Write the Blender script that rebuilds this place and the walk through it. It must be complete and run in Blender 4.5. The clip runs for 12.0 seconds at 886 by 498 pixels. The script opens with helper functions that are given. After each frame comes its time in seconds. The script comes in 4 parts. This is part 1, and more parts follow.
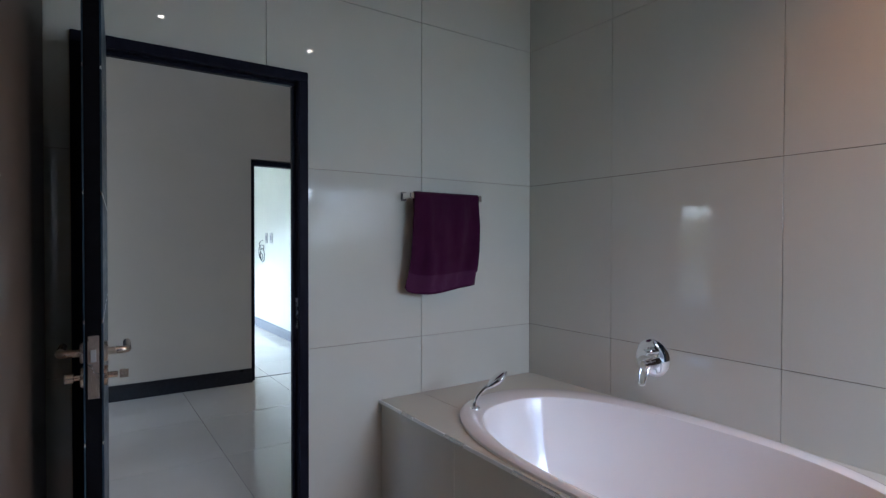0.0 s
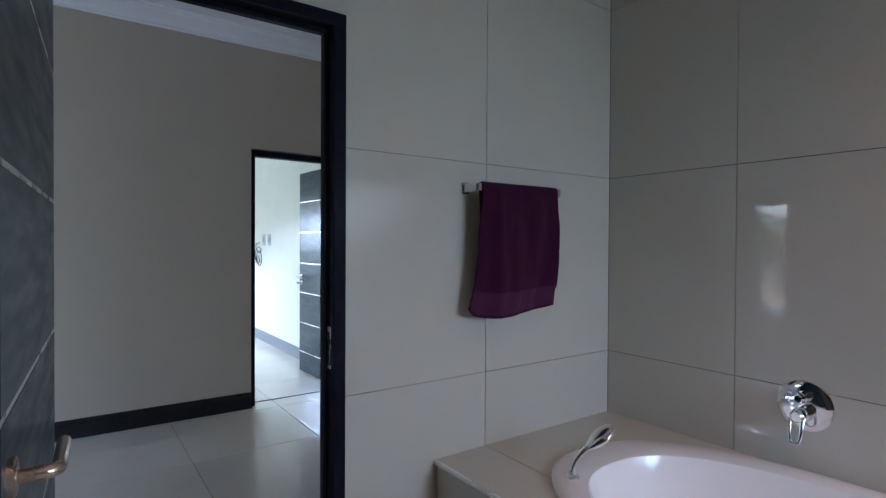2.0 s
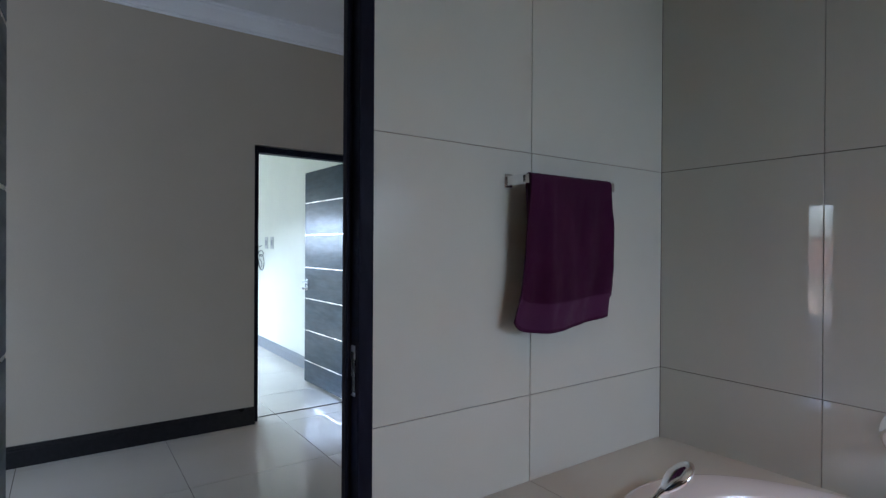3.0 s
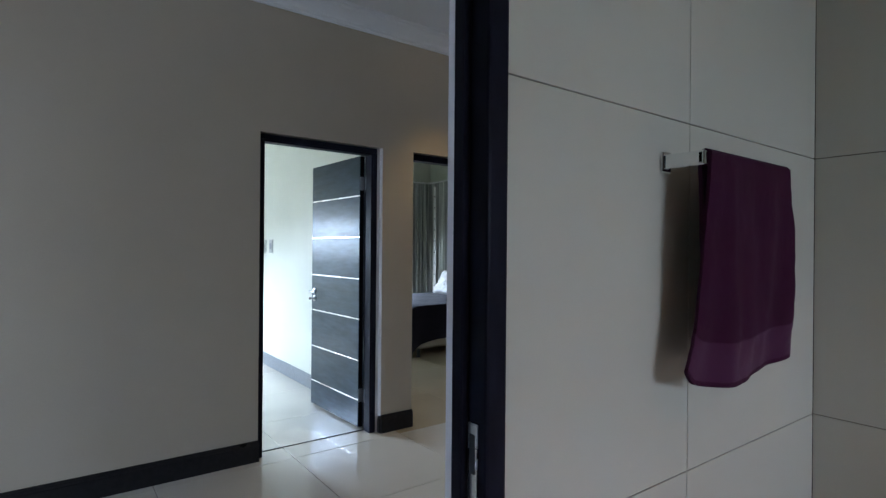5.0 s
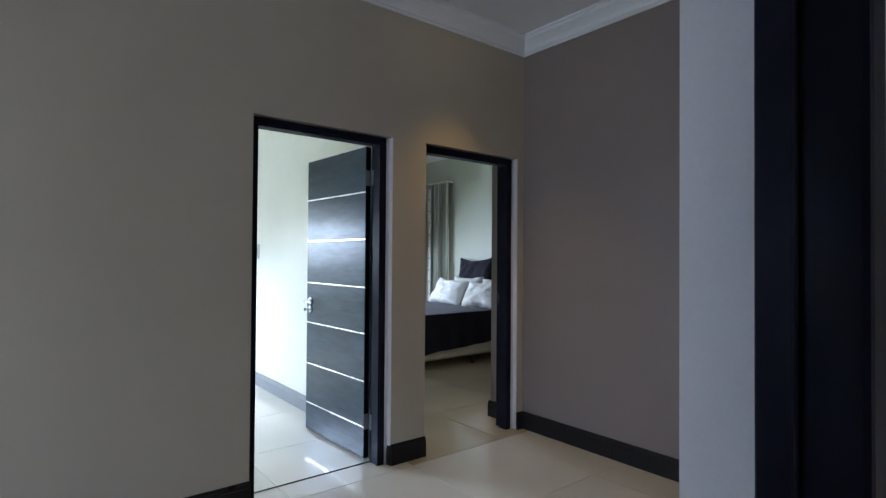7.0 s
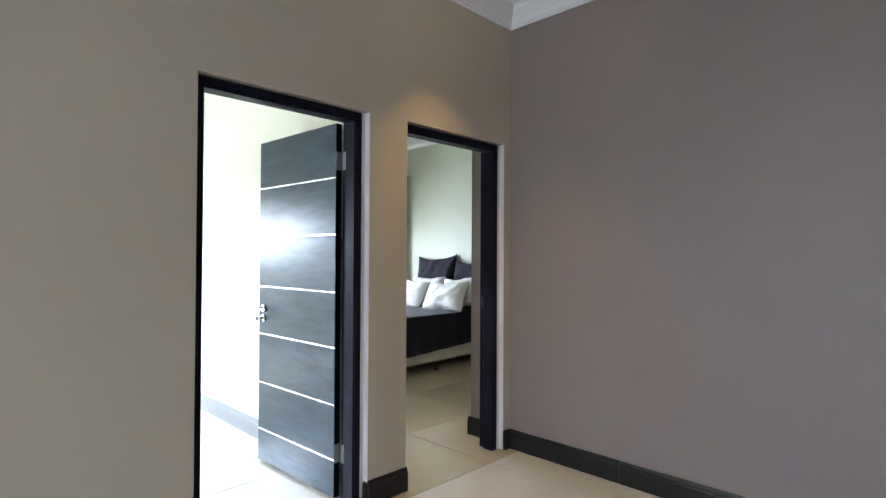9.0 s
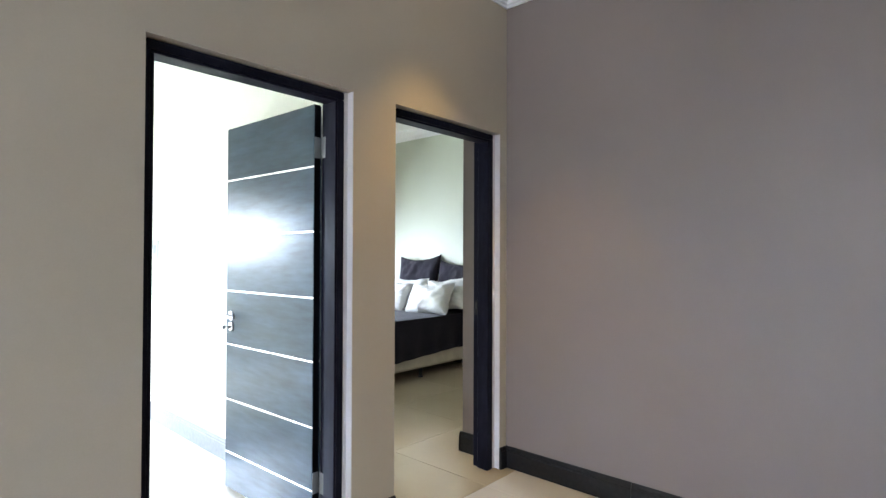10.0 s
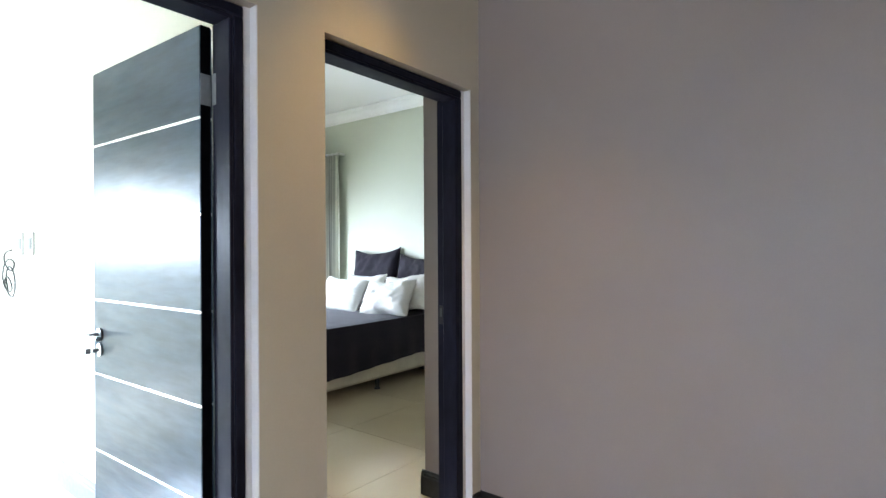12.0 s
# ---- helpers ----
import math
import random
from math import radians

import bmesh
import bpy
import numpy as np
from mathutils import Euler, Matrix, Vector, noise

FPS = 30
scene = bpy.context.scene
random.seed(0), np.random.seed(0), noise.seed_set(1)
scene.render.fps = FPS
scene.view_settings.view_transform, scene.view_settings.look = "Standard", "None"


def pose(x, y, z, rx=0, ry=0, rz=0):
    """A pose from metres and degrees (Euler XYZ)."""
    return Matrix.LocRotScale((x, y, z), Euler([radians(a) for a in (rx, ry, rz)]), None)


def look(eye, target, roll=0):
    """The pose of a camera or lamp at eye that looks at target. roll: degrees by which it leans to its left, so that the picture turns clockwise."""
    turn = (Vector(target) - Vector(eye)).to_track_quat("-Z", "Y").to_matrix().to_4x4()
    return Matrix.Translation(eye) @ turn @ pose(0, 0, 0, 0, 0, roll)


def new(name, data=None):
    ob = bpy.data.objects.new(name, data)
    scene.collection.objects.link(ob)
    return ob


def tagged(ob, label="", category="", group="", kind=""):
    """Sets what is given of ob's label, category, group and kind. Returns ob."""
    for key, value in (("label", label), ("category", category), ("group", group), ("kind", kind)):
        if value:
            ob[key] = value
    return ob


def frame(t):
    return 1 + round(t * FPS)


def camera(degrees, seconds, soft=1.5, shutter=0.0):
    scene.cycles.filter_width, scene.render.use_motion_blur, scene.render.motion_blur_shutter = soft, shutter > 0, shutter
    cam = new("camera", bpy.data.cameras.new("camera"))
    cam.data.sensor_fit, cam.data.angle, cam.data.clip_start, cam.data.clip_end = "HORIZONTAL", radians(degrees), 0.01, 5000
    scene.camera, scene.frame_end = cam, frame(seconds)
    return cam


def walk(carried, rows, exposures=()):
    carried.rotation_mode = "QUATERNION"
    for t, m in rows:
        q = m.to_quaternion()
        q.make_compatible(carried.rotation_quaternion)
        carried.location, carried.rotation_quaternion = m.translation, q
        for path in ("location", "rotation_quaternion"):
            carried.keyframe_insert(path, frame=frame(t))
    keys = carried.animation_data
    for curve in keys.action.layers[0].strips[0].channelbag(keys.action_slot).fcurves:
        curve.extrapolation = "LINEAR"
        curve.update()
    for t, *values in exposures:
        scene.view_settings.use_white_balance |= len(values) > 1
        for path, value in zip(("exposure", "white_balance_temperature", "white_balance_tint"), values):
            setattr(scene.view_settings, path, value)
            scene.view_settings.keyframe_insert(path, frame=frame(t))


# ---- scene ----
cam = camera(79.6, 12.0, soft=1.4)
PATH = [
    (0, (0.0, 0.101, 1.322), (1.129, 1.751, 1.294), 0.1),
    (0.5, (0.013, 0.282, 1.336), (1.16, 1.92, 1.302), 0.3),
    (1, (0.045, 0.442, 1.342), (1.183, 2.087, 1.316), 0.4),
    (1.5, (0.076, 0.644, 1.33), (1.228, 2.279, 1.307), 0.3),
    (2, (0.111, 0.844, 1.343), (1.269, 2.475, 1.319), 0.3),
    (2.5, (0.148, 1.006, 1.33), (1.301, 2.64, 1.317), 0.3),
    (4.5, (0.243, 1.663, 1.36), (1.427, 3.276, 1.358), 0.6),
    (5, (0.254, 1.824, 1.352), (1.446, 3.43, 1.353), 0.5),
    (5.5, (0.26, 2.005, 1.354), (1.463, 3.603, 1.355), 0.6),
    (6, (0.287, 2.134, 1.356), (1.498, 3.726, 1.356), 0.6),
    (6.5, (0.326, 2.253, 1.329), (1.553, 3.832, 1.347), 0.5),
    (8.5, (0.403, 2.78, 1.332), (1.775, 4.236, 1.357), 0.3),
    (9, (0.483, 2.952, 1.328), (1.905, 4.358, 1.352), 0.3),
    (9.5, (0.565, 3.114, 1.335), (2.025, 4.48, 1.362), 0.1),
    (10, (0.673, 3.252, 1.326), (2.154, 4.596, 1.352), 0.2),
    (10.5, (0.812, 3.415, 1.339), (2.326, 4.721, 1.358), 0.0),
    (11, (0.944, 3.531, 1.325), (2.492, 4.797, 1.335), -0.1),
    (11.5, (1.109, 3.64, 1.337), (2.673, 4.887, 1.337), -0.2),
    (12, (1.272, 3.736, 1.324), (2.841, 4.976, 1.323), -0.3),
]
EXPOSURES = [(0.0, 4.35, 5550, 17), (2.5, 4.2, 5600, 17), (5.0, 4.25, 5800, 15), (6.5, 4.25, 5850, 17), (8.5, 5.17, 6450, 17), (9.5, 5.52, 6500, 17), (11.0, 5.85, 6450, 17), (12.0, 5.78, 6400, 16)]
walk(cam, [(t, look(eye, target, roll)) for t, eye, target, roll in PATH], EXPOSURES)

# ---- light ----
world = bpy.data.worlds.new("sky")
scene.world = world
world.use_nodes = True
wn = world.node_tree
sky = wn.nodes.new("ShaderNodeTexSky")
sky.sky_type = "NISHITA"
sky.sun_disc = False
sky.sun_elevation = radians(42)
sky.sun_rotation = radians(90)
sky.air_density, sky.dust_density, sky.ozone_density = 1.0, 3.0, 1.5
wn.links.new(sky.outputs[0], wn.nodes["Background"].inputs[0])
wn.nodes["Background"].inputs[1].default_value = 0.14

sun_data = bpy.data.lights.new("sun", "SUN")
sun_data.energy, sun_data.angle, sun_data.color = 1.0, radians(12), (1.0, 0.95, 0.88)
sun = new("sun", sun_data)
sun.matrix_world = look((20, 0, 18), (0, 0, 0))


def window_light(name, eye, target, width, height, power, color=(0.74, 0.87, 1.0), spread=180):
    data = bpy.data.lights.new(name, "AREA")
    data.shape, data.size, data.size_y, data.energy, data.color = "RECTANGLE", width, height, power, color
    data.spread = radians(spread)
    ob = new(name, data)
    ob.matrix_world = look(eye, target)
    return ob


STUDY_POWER, BED_POWER, LOUNGE_POWER, BATH_POWER = 6.6, 2.8, 7.7, 1.8
window_light("study_daylight", (0.18, 9.12, 1.50), (0.6, 8.0, -0.5), 1.0, 0.95, STUDY_POWER, (0.68, 0.85, 1.0), 132)
window_light("bedroom_daylight", (4.22, 9.46, 1.15), (4.4, 6.5, -1.0), 1.3, 1.2, BED_POWER)
window_light("lounge_daylight", (-5.80, 2.30, 1.00), (-2.0, 2.8, 0.35), 2.7, 1.9, LOUNGE_POWER)
window_light("bathroom_daylight", (1.70, -1.30, 1.62), (1.72, 0.1, -0.30), 1.0, 1.0, BATH_POWER, (0.76, 0.91, 1.0), 150)


def spot(name, x, y, z, power, color, size=72, blend=0.7):
    data = bpy.data.lights.new(name, "SPOT")
    data.energy, data.color, data.spot_size, data.spot_blend, data.shadow_soft_size = power, color, radians(size), blend, 0.03
    ob = new(name, data)
    ob.matrix_world = look((x, y, z), (x, y, 0))
    return ob


WARM = (1.0, 0.70, 0.26)
spot("passage_spot", 2.676, 4.78, 2.97, 1.35, WARM)
spot("bath_spot_near", 0.52, 0.38, 2.95, 0.9, (1.0, 0.41, 0.13), 125, 1.0)
spot("bath_spot_far", 1.70, 0.31, 2.95, 2.1, (1.0, 0.41, 0.13), 125, 1.0)


# ---- materials ----
def mat(name, color, rough=0.5, metal=0.0, spec=0.5, grain=0.0, grain_scale=60.0, blotch=0.0, blotch_scale=1.6, bump=0.0, bump_scale=120.0,
        stretch=(1, 1, 1), per_object=0.0, coat=0.0, sheen=0.0, rough_var=0.0):
    """Principled surface whose colour varies at two scales, with fine relief and uneven gloss."""
    m = bpy.data.materials.new(name)
    m.use_nodes = True
    nt = m.node_tree
    n, l = nt.nodes, nt.links
    b = n["Principled BSDF"]
    b.inputs["Base Color"].default_value = (*color, 1)
    b.inputs["Roughness"].default_value = rough
    b.inputs["Metallic"].default_value = metal
    b.inputs["Specular IOR Level"].default_value = spec
    b.inputs["Coat Weight"].default_value = coat
    b.inputs["Coat Roughness"].default_value = 0.16
    b.inputs["Sheen Weight"].default_value = sheen
    geo = n.new("ShaderNodeNewGeometry")
    mp = n.new("ShaderNodeMapping")
    mp.inputs["Scale"].default_value = stretch
    l.new(geo.outputs["Position"], mp.inputs["Vector"])

    def noise_tex(scale, detail=4.0):
        t = n.new("ShaderNodeTexNoise")
        t.inputs["Scale"].default_value, t.inputs["Detail"].default_value = scale, detail
        l.new(mp.outputs[0], t.inputs["Vector"])
        return t

    value = None
    for amount, scale in ((grain, grain_scale), (blotch, blotch_scale)):
        if amount:
            r = n.new("ShaderNodeMapRange")
            r.inputs["From Min"].default_value, r.inputs["From Max"].default_value = 0.3, 0.7
            r.inputs["To Min"].default_value, r.inputs["To Max"].default_value = 1 - amount, 1 + amount
            l.new(noise_tex(scale).outputs["Fac"], r.inputs["Value"])
            if value is None:
                value = r.outputs[0]
            else:
                mul = n.new("ShaderNodeMath")
                mul.operation = "MULTIPLY"
                l.new(value, mul.inputs[0]), l.new(r.outputs[0], mul.inputs[1])
                value = mul.outputs[0]
    if per_object:
        info = n.new("ShaderNodeObjectInfo")
        r = n.new("ShaderNodeMapRange")
        r.inputs["To Min"].default_value, r.inputs["To Max"].default_value = 1 - per_object, 1 + per_object
        l.new(info.outputs["Random"], r.inputs["Value"])
        if value is None:
            value = r.outputs[0]
        else:
            mul = n.new("ShaderNodeMath")
            mul.operation = "MULTIPLY"
            l.new(value, mul.inputs[0]), l.new(r.outputs[0], mul.inputs[1])
            value = mul.outputs[0]
    if value is not None:
        mix = n.new("ShaderNodeVectorMath")
        mix.operation = "SCALE"
        mix.inputs[0].default_value = color
        l.new(value, mix.inputs["Scale"])
        l.new(mix.outputs[0], b.inputs["Base Color"])
    if rough_var:
        r = n.new("ShaderNodeMapRange")
        r.inputs["From Min"].default_value, r.inputs["From Max"].default_value = 0.3, 0.7
        r.inputs["To Min"].default_value, r.inputs["To Max"].default_value = max(rough - rough_var, 0.01), rough + rough_var
        l.new(noise_tex(7.0).outputs["Fac"], r.inputs["Value"])
        l.new(r.outputs[0], b.inputs["Roughness"])
    if bump:
        bp = n.new("ShaderNodeBump")
        bp.inputs["Strength"].default_value, bp.inputs["Distance"].default_value = bump, 0.004
        l.new(noise_tex(bump_scale).outputs["Fac"], bp.inputs["Height"])
        l.new(bp.outputs[0], b.inputs["Normal"])
    return m


M_TILE = mat("cream_wall_tile", (0.565, 0.55, 0.475), 0.012, blotch=0.03, grain=0.012, grain_scale=300, bump=0.006, bump_scale=5, per_object=0.02, rough_var=0.006)
M_FLOOR = mat("polished_floor_tile", (0.66, 0.61, 0.53), 0.035, blotch=0.04, grain=0.02, grain_scale=220, bump=0.015, bump_scale=5, per_object=0.025, rough_var=0.015)
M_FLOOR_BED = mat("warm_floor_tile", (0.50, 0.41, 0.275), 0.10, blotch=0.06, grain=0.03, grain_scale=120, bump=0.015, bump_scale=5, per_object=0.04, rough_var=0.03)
M_GROUT = mat("dark_grout", (0.10, 0.085, 0.07), 0.9, grain=0.2, bump=0.3)
M_BEIGE = mat("beige_wall_paint", (0.445, 0.385, 0.302), 0.55, blotch=0.03, grain=0.015, grain_scale=180, bump=0.08, bump_scale=220)
M_TAUPE = mat("taupe_wall_paint", (0.214, 0.170, 0.152), 0.5, blotch=0.035, grain=0.015, grain_scale=180, bump=0.08, bump_scale=220)
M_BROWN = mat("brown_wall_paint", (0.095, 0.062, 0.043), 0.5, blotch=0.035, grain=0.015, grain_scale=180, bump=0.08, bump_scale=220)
M_REVEAL = mat("pale_plaster_edge", (0.62, 0.585, 0.58), 0.6, blotch=0.03, grain=0.02, grain_scale=180, bump=0.08, bump_scale=220)
M_CREAM = mat("cream_wall_paint", (0.72, 0.72, 0.63), 0.55, blotch=0.03, grain=0.012, grain_scale=180, bump=0.08, bump_scale=220)
M_SAGE = mat("sage_wall_paint", (0.51, 0.54, 0.44), 0.55, blotch=0.03, grain=0.012, grain_scale=180, bump=0.08, bump_scale=220)
M_WHITE = mat("white_ceiling_paint", (0.80, 0.80, 0.80), 0.6, blotch=0.02, bump=0.05, bump_scale=200)
M_WOOD = mat("black_stained_wood", (0.012, 0.012, 0.020), 0.36, spec=0.035, grain=0.12, grain_scale=12, blotch=0.2, blotch_scale=3, stretch=(3, 3, 1.0), bump=0.02, bump_scale=30, rough_var=0.04)
M_LEAF = mat("black_stained_door_veneer", (0.025, 0.045, 0.064), 0.37, spec=0.14, grain=0.16, grain_scale=12, blotch=0.18, blotch_scale=4, stretch=(3, 0.7, 4), bump=0.09, bump_scale=11, rough_var=0.07, coat=0.20)
M_CARPET = mat("grey_beige_carpet", (0.20, 0.18, 0.155), 0.95, spec=0.1, grain=0.2, grain_scale=260, blotch=0.1, blotch_scale=2, bump=0.6, bump_scale=320, sheen=0.1)
M_LEAF_EDGE = mat("black_lacquered_leaf_edge", (0.004, 0.004, 0.005), 0.45, spec=0.03, grain=0.2, grain_scale=30, bump=0.02, bump_scale=40)
M_SKIRT = mat("black_skirting", (0.010, 0.0095, 0.011), 0.35, spec=0.3, grain=0.3, grain_scale=40, bump=0.08, bump_scale=40, rough_var=0.08)
M_SKIRT_GREY = mat("grey_skirting", (0.20, 0.21, 0.23), 0.35, grain=0.1, grain_scale=40, bump=0.05, bump_scale=40)
M_ALU = mat("brushed_aluminium", (0.75, 0.75, 0.74), 0.28, 1.0, grain=0.06, grain_scale=200, rough_var=0.06)
M_CHROME = mat("chrome", (0.86, 0.87, 0.88), 0.05, 1.0, rough_var=0.02)
M_BRONZE = mat("satin_nickel_brass", (0.52, 0.43, 0.36), 0.25, 1.0, grain=0.08, grain_scale=150, rough_var=0.07)
M_STEEL = mat("satin_steel", (0.42, 0.42, 0.43), 0.30, 1.0, grain=0.06, grain_scale=150, rough_var=0.06)
M_ACRYL = mat("white_bath_acrylic", (0.84, 0.82, 0.81), 0.04, blotch=0.01, rough_var=0.01)
M_PURPLE = mat("purple_terry_cotton", (0.044, 0.006, 0.029), 0.95, spec=0.1, grain=0.4, grain_scale=420, blotch=0.12, blotch_scale=9, bump=0.9, bump_scale=520, sheen=0.06)
M_PURPLE_BAND = mat("purple_woven_band", (0.060, 0.009, 0.045), 0.8, spec=0.2, grain=0.2, grain_scale=600, bump=0.4, bump_scale=300, stretch=(0.2, 0.2, 3), sheen=0.15)
M_BLACK_CLOTH = mat("charcoal_bed_linen", (0.017, 0.014, 0.022), 0.85, spec=0.2, grain=0.2, grain_scale=350, blotch=0.2, blotch_scale=5, bump=0.3, bump_scale=300, sheen=0.1)
M_WHITE_CLOTH = mat("white_pillow_cotton", (0.66, 0.65, 0.61), 0.85, spec=0.2, grain=0.04, grain_scale=350, bump=0.3, bump_scale=240)
M_BASE_CLOTH = mat("cream_quilted_base_fabric", (0.62, 0.57, 0.45), 0.85, spec=0.2, grain=0.06, grain_scale=200, blotch=0.12, blotch_scale=6, bump=0.4, bump_scale=140)
M_CURTAIN = mat("grey_striped_curtain", (0.66, 0.67, 0.60), 0.8, spec=0.2, grain=0.6, grain_scale=6, stretch=(6, 6, 0.05), bump=0.25, bump_scale=260)
M_CURTAIN_EDGE = mat("pale_curtain_edging", (0.62, 0.62, 0.56), 0.8, spec=0.2, grain=0.06, grain_scale=200, bump=0.2, bump_scale=260)
M_PLASTIC = mat("white_plastic", (0.78, 0.78, 0.76), 0.35, blotch=0.02)
M_SOCKET = mat("grey_white_socket_plastic", (0.46, 0.46, 0.44), 0.35, blotch=0.02)
M_CABLE = mat("black_cable_sheath", (0.03, 0.03, 0.03), 0.5, grain=0.1)
M_WINFRAME = mat("grey_window_aluminium", (0.30, 0.31, 0.32), 0.4, 0.7, grain=0.05)
M_GRASS = mat("lawn", (0.06, 0.085, 0.03), 0.9, grain=0.3, grain_scale=8, blotch=0.3, blotch_scale=0.15)
M_PAVE = mat("terrace_paving", (0.16, 0.15, 0.135), 0.7, grain=0.1, grain_scale=30, blotch=0.1)
M_BRICK = mat("plastered_house_wall", (0.40, 0.33, 0.26), 0.8, grain=0.08, blotch=0.1)
M_ROOF = mat("red_roof_tile", (0.17, 0.085, 0.06), 0.7, grain=0.2, grain_scale=6, blotch=0.1)
M_BARK = mat("bark", (0.10, 0.075, 0.05), 0.9, grain=0.3, grain_scale=12, bump=0.6, bump_scale=18)
M_FOLIAGE = mat("foliage", (0.045, 0.075, 0.028), 0.7, grain=0.35, grain_scale=3, blotch=0.2, blotch_scale=0.7)

M_GLASS = bpy.data.materials.new("clear_glass")
M_GLASS.use_nodes = True
M_GLASS.node_tree.nodes["Principled BSDF"].inputs["Transmission Weight"].default_value = 1.0
M_GLASS.node_tree.nodes["Principled BSDF"].inputs["Roughness"].default_value = 0.0
M_GLASS.node_tree.nodes["Principled BSDF"].inputs["IOR"].default_value = 1.45

M_LAMP = bpy.data.materials.new("lit_lamp_face")
M_LAMP.use_nodes = True
M_LAMP.node_tree.nodes["Principled BSDF"].inputs["Base Color"].default_value = (0.9, 0.85, 0.75, 1)
M_LAMP.node_tree.nodes["Principled BSDF"].inputs["Emission Color"].default_value = (1.0, 0.86, 0.66, 1)
M_LAMP.node_tree.nodes["Principled BSDF"].inputs["Emission Strength"].default_value = 2.0


# ---- mesh helpers ----
def part(name, bm, material, parent=None, label="", smooth=False):
    """Links a bmesh as one mesh object, under a thing where one is given."""
    me = bpy.data.meshes.new(name)
    bmesh.ops.recalc_face_normals(bm, faces=bm.faces[:])
    if smooth:
        for fc in bm.faces:
            fc.smooth = True
    bm.to_mesh(me)
    bm.free()
    for m in material if isinstance(material, (list, tuple)) else [material]:
        me.materials.append(m)
    if smooth:
        me.set_sharp_from_angle(angle=radians(38))
    ob = new(name, me)
    if parent:
        ob.parent = parent
        ob.matrix_parent_inverse = parent.matrix_world.inverted()
    if label:
        ob["label"] = label
    return ob


def thing(name, at, label, category, group="", kind=""):
    ob = new(name)
    ob.empty_display_size = 0.05
    ob.matrix_world = Matrix.Translation(at)
    ob.location = at
    bpy.context.view_layer.update()
    return tagged(ob, label, category, group, kind)


def box(bm, x0, x1, y0, y1, z0, z1, bevel=0.0, segments=1):
    m = Matrix.Translation(((x0 + x1) / 2, (y0 + y1) / 2, (z0 + z1) / 2)) @ Matrix.Diagonal((x1 - x0, y1 - y0, z1 - z0, 1))
    made = bmesh.ops.create_cube(bm, size=1, matrix=m)["verts"]
    if bevel:
        edges = list({e for v in made for e in v.link_edges})
        bmesh.ops.bevel(bm, geom=edges, offset=bevel, segments=segments, affect="EDGES", profile=0.6)
    return bm


def boxes(*specs, bevel=0.0):
    bm = bmesh.new()
    for s in specs:
        box(bm, *s, bevel=bevel)
    return bm


def tube(bm, points, radius, sides=12, cap=True):
    """A round bar along points."""
    rings = []
    pts = [Vector(p) for p in points]
    up = Vector((0, 0, 1))
    for i, p in enumerate(pts):
        d = (pts[min(i + 1, len(pts) - 1)] - pts[max(i - 1, 0)]).normalized()
        side = d.cross(up)
        if side.length < 0.05:
            side = d.cross(Vector((1, 0, 0)))
        side.normalize()
        over = side.cross(d).normalized()
        r = radius[i] if isinstance(radius, (list, tuple)) else radius
        rings.append([bm.verts.new(p + r * (math.cos(a) * side + math.sin(a) * over)) for a in (2 * math.pi * k / sides for k in range(sides))])
    for a, b in zip(rings, rings[1:]):
        for k in range(sides):
            bm.faces.new((a[k], a[(k + 1) % sides], b[(k + 1) % sides], b[k]))
    if cap:
        bm.faces.new(rings[0][::-1])
        bm.faces.new(rings[-1])
    return bm


def lathe(bm, profile, origin, axis, sides=32):
    """Turns (distance along axis, radius) pairs round an axis."""
    ax = Vector(axis).normalized()
    s = ax.cross(Vector((0, 0, 1)) if abs(ax.z) < 0.9 else Vector((1, 0, 0))).normalized()
    o = s.cross(ax)
    rings = []
    for d, r in profile:
        c = Vector(origin) + ax * d
        rings.append([bm.verts.new(c + max(r, 1e-4) * (math.cos(2 * math.pi * k / sides) * s + math.sin(2 * math.pi * k / sides) * o)) for k in range(sides)])
    for a, b in zip(rings, rings[1:]):
        for k in range(sides):
            bm.faces.new((a[k], a[(k + 1) % sides], b[(k + 1) % sides], b[k]))
    bm.faces.new(rings[0][::-1])
    bm.faces.new(rings[-1])
    return bm


def prism(bm, outline, place, depth, chamfer=0.0):
    """Extrudes a 2D outline; place(u, v, d) gives the world point at depth d (0 back, depth front)."""
    n = len(outline)
    area = sum(outline[i][0] * outline[(i + 1) % n][1] - outline[(i + 1) % n][0] * outline[i][1] for i in range(n))
    pts = outline if area > 0 else outline[::-1]

    def inset(i, k):
        (ax, ay), (bx, by), (cx, cy) = pts[i - 1], pts[i], pts[(i + 1) % n]
        d1, d2 = Vector((bx - ax, by - ay)).normalized(), Vector((cx - bx, cy - by)).normalized()
        n1, n2 = Vector((-d1.y, d1.x)), Vector((-d2.y, d2.x))
        w = (n1 + n2) / max(1 + n1.dot(n2), 0.2)
        return bx + k * w.x, by + k * w.y

    rings = [[bm.verts.new(place(u, v, 0)) for u, v in pts], [bm.verts.new(place(u, v, depth - chamfer)) for u, v in pts]]
    if chamfer:
        rings.append([bm.verts.new(place(*inset(i, chamfer), depth)) for i in range(n)])
    for a, b in zip(rings, rings[1:]):
        for i in range(n):
            bm.faces.new((a[i], a[(i + 1) % n], b[(i + 1) % n], b[i]))
    bm.faces.new(rings[-1])
    bm.faces.new(rings[0][::-1])
    return bm


def structure(name, bm, material, label):
    return tagged(part(name, bm, material), label, name.rsplit("_", 1)[0].split("_")[0], kind="structure")


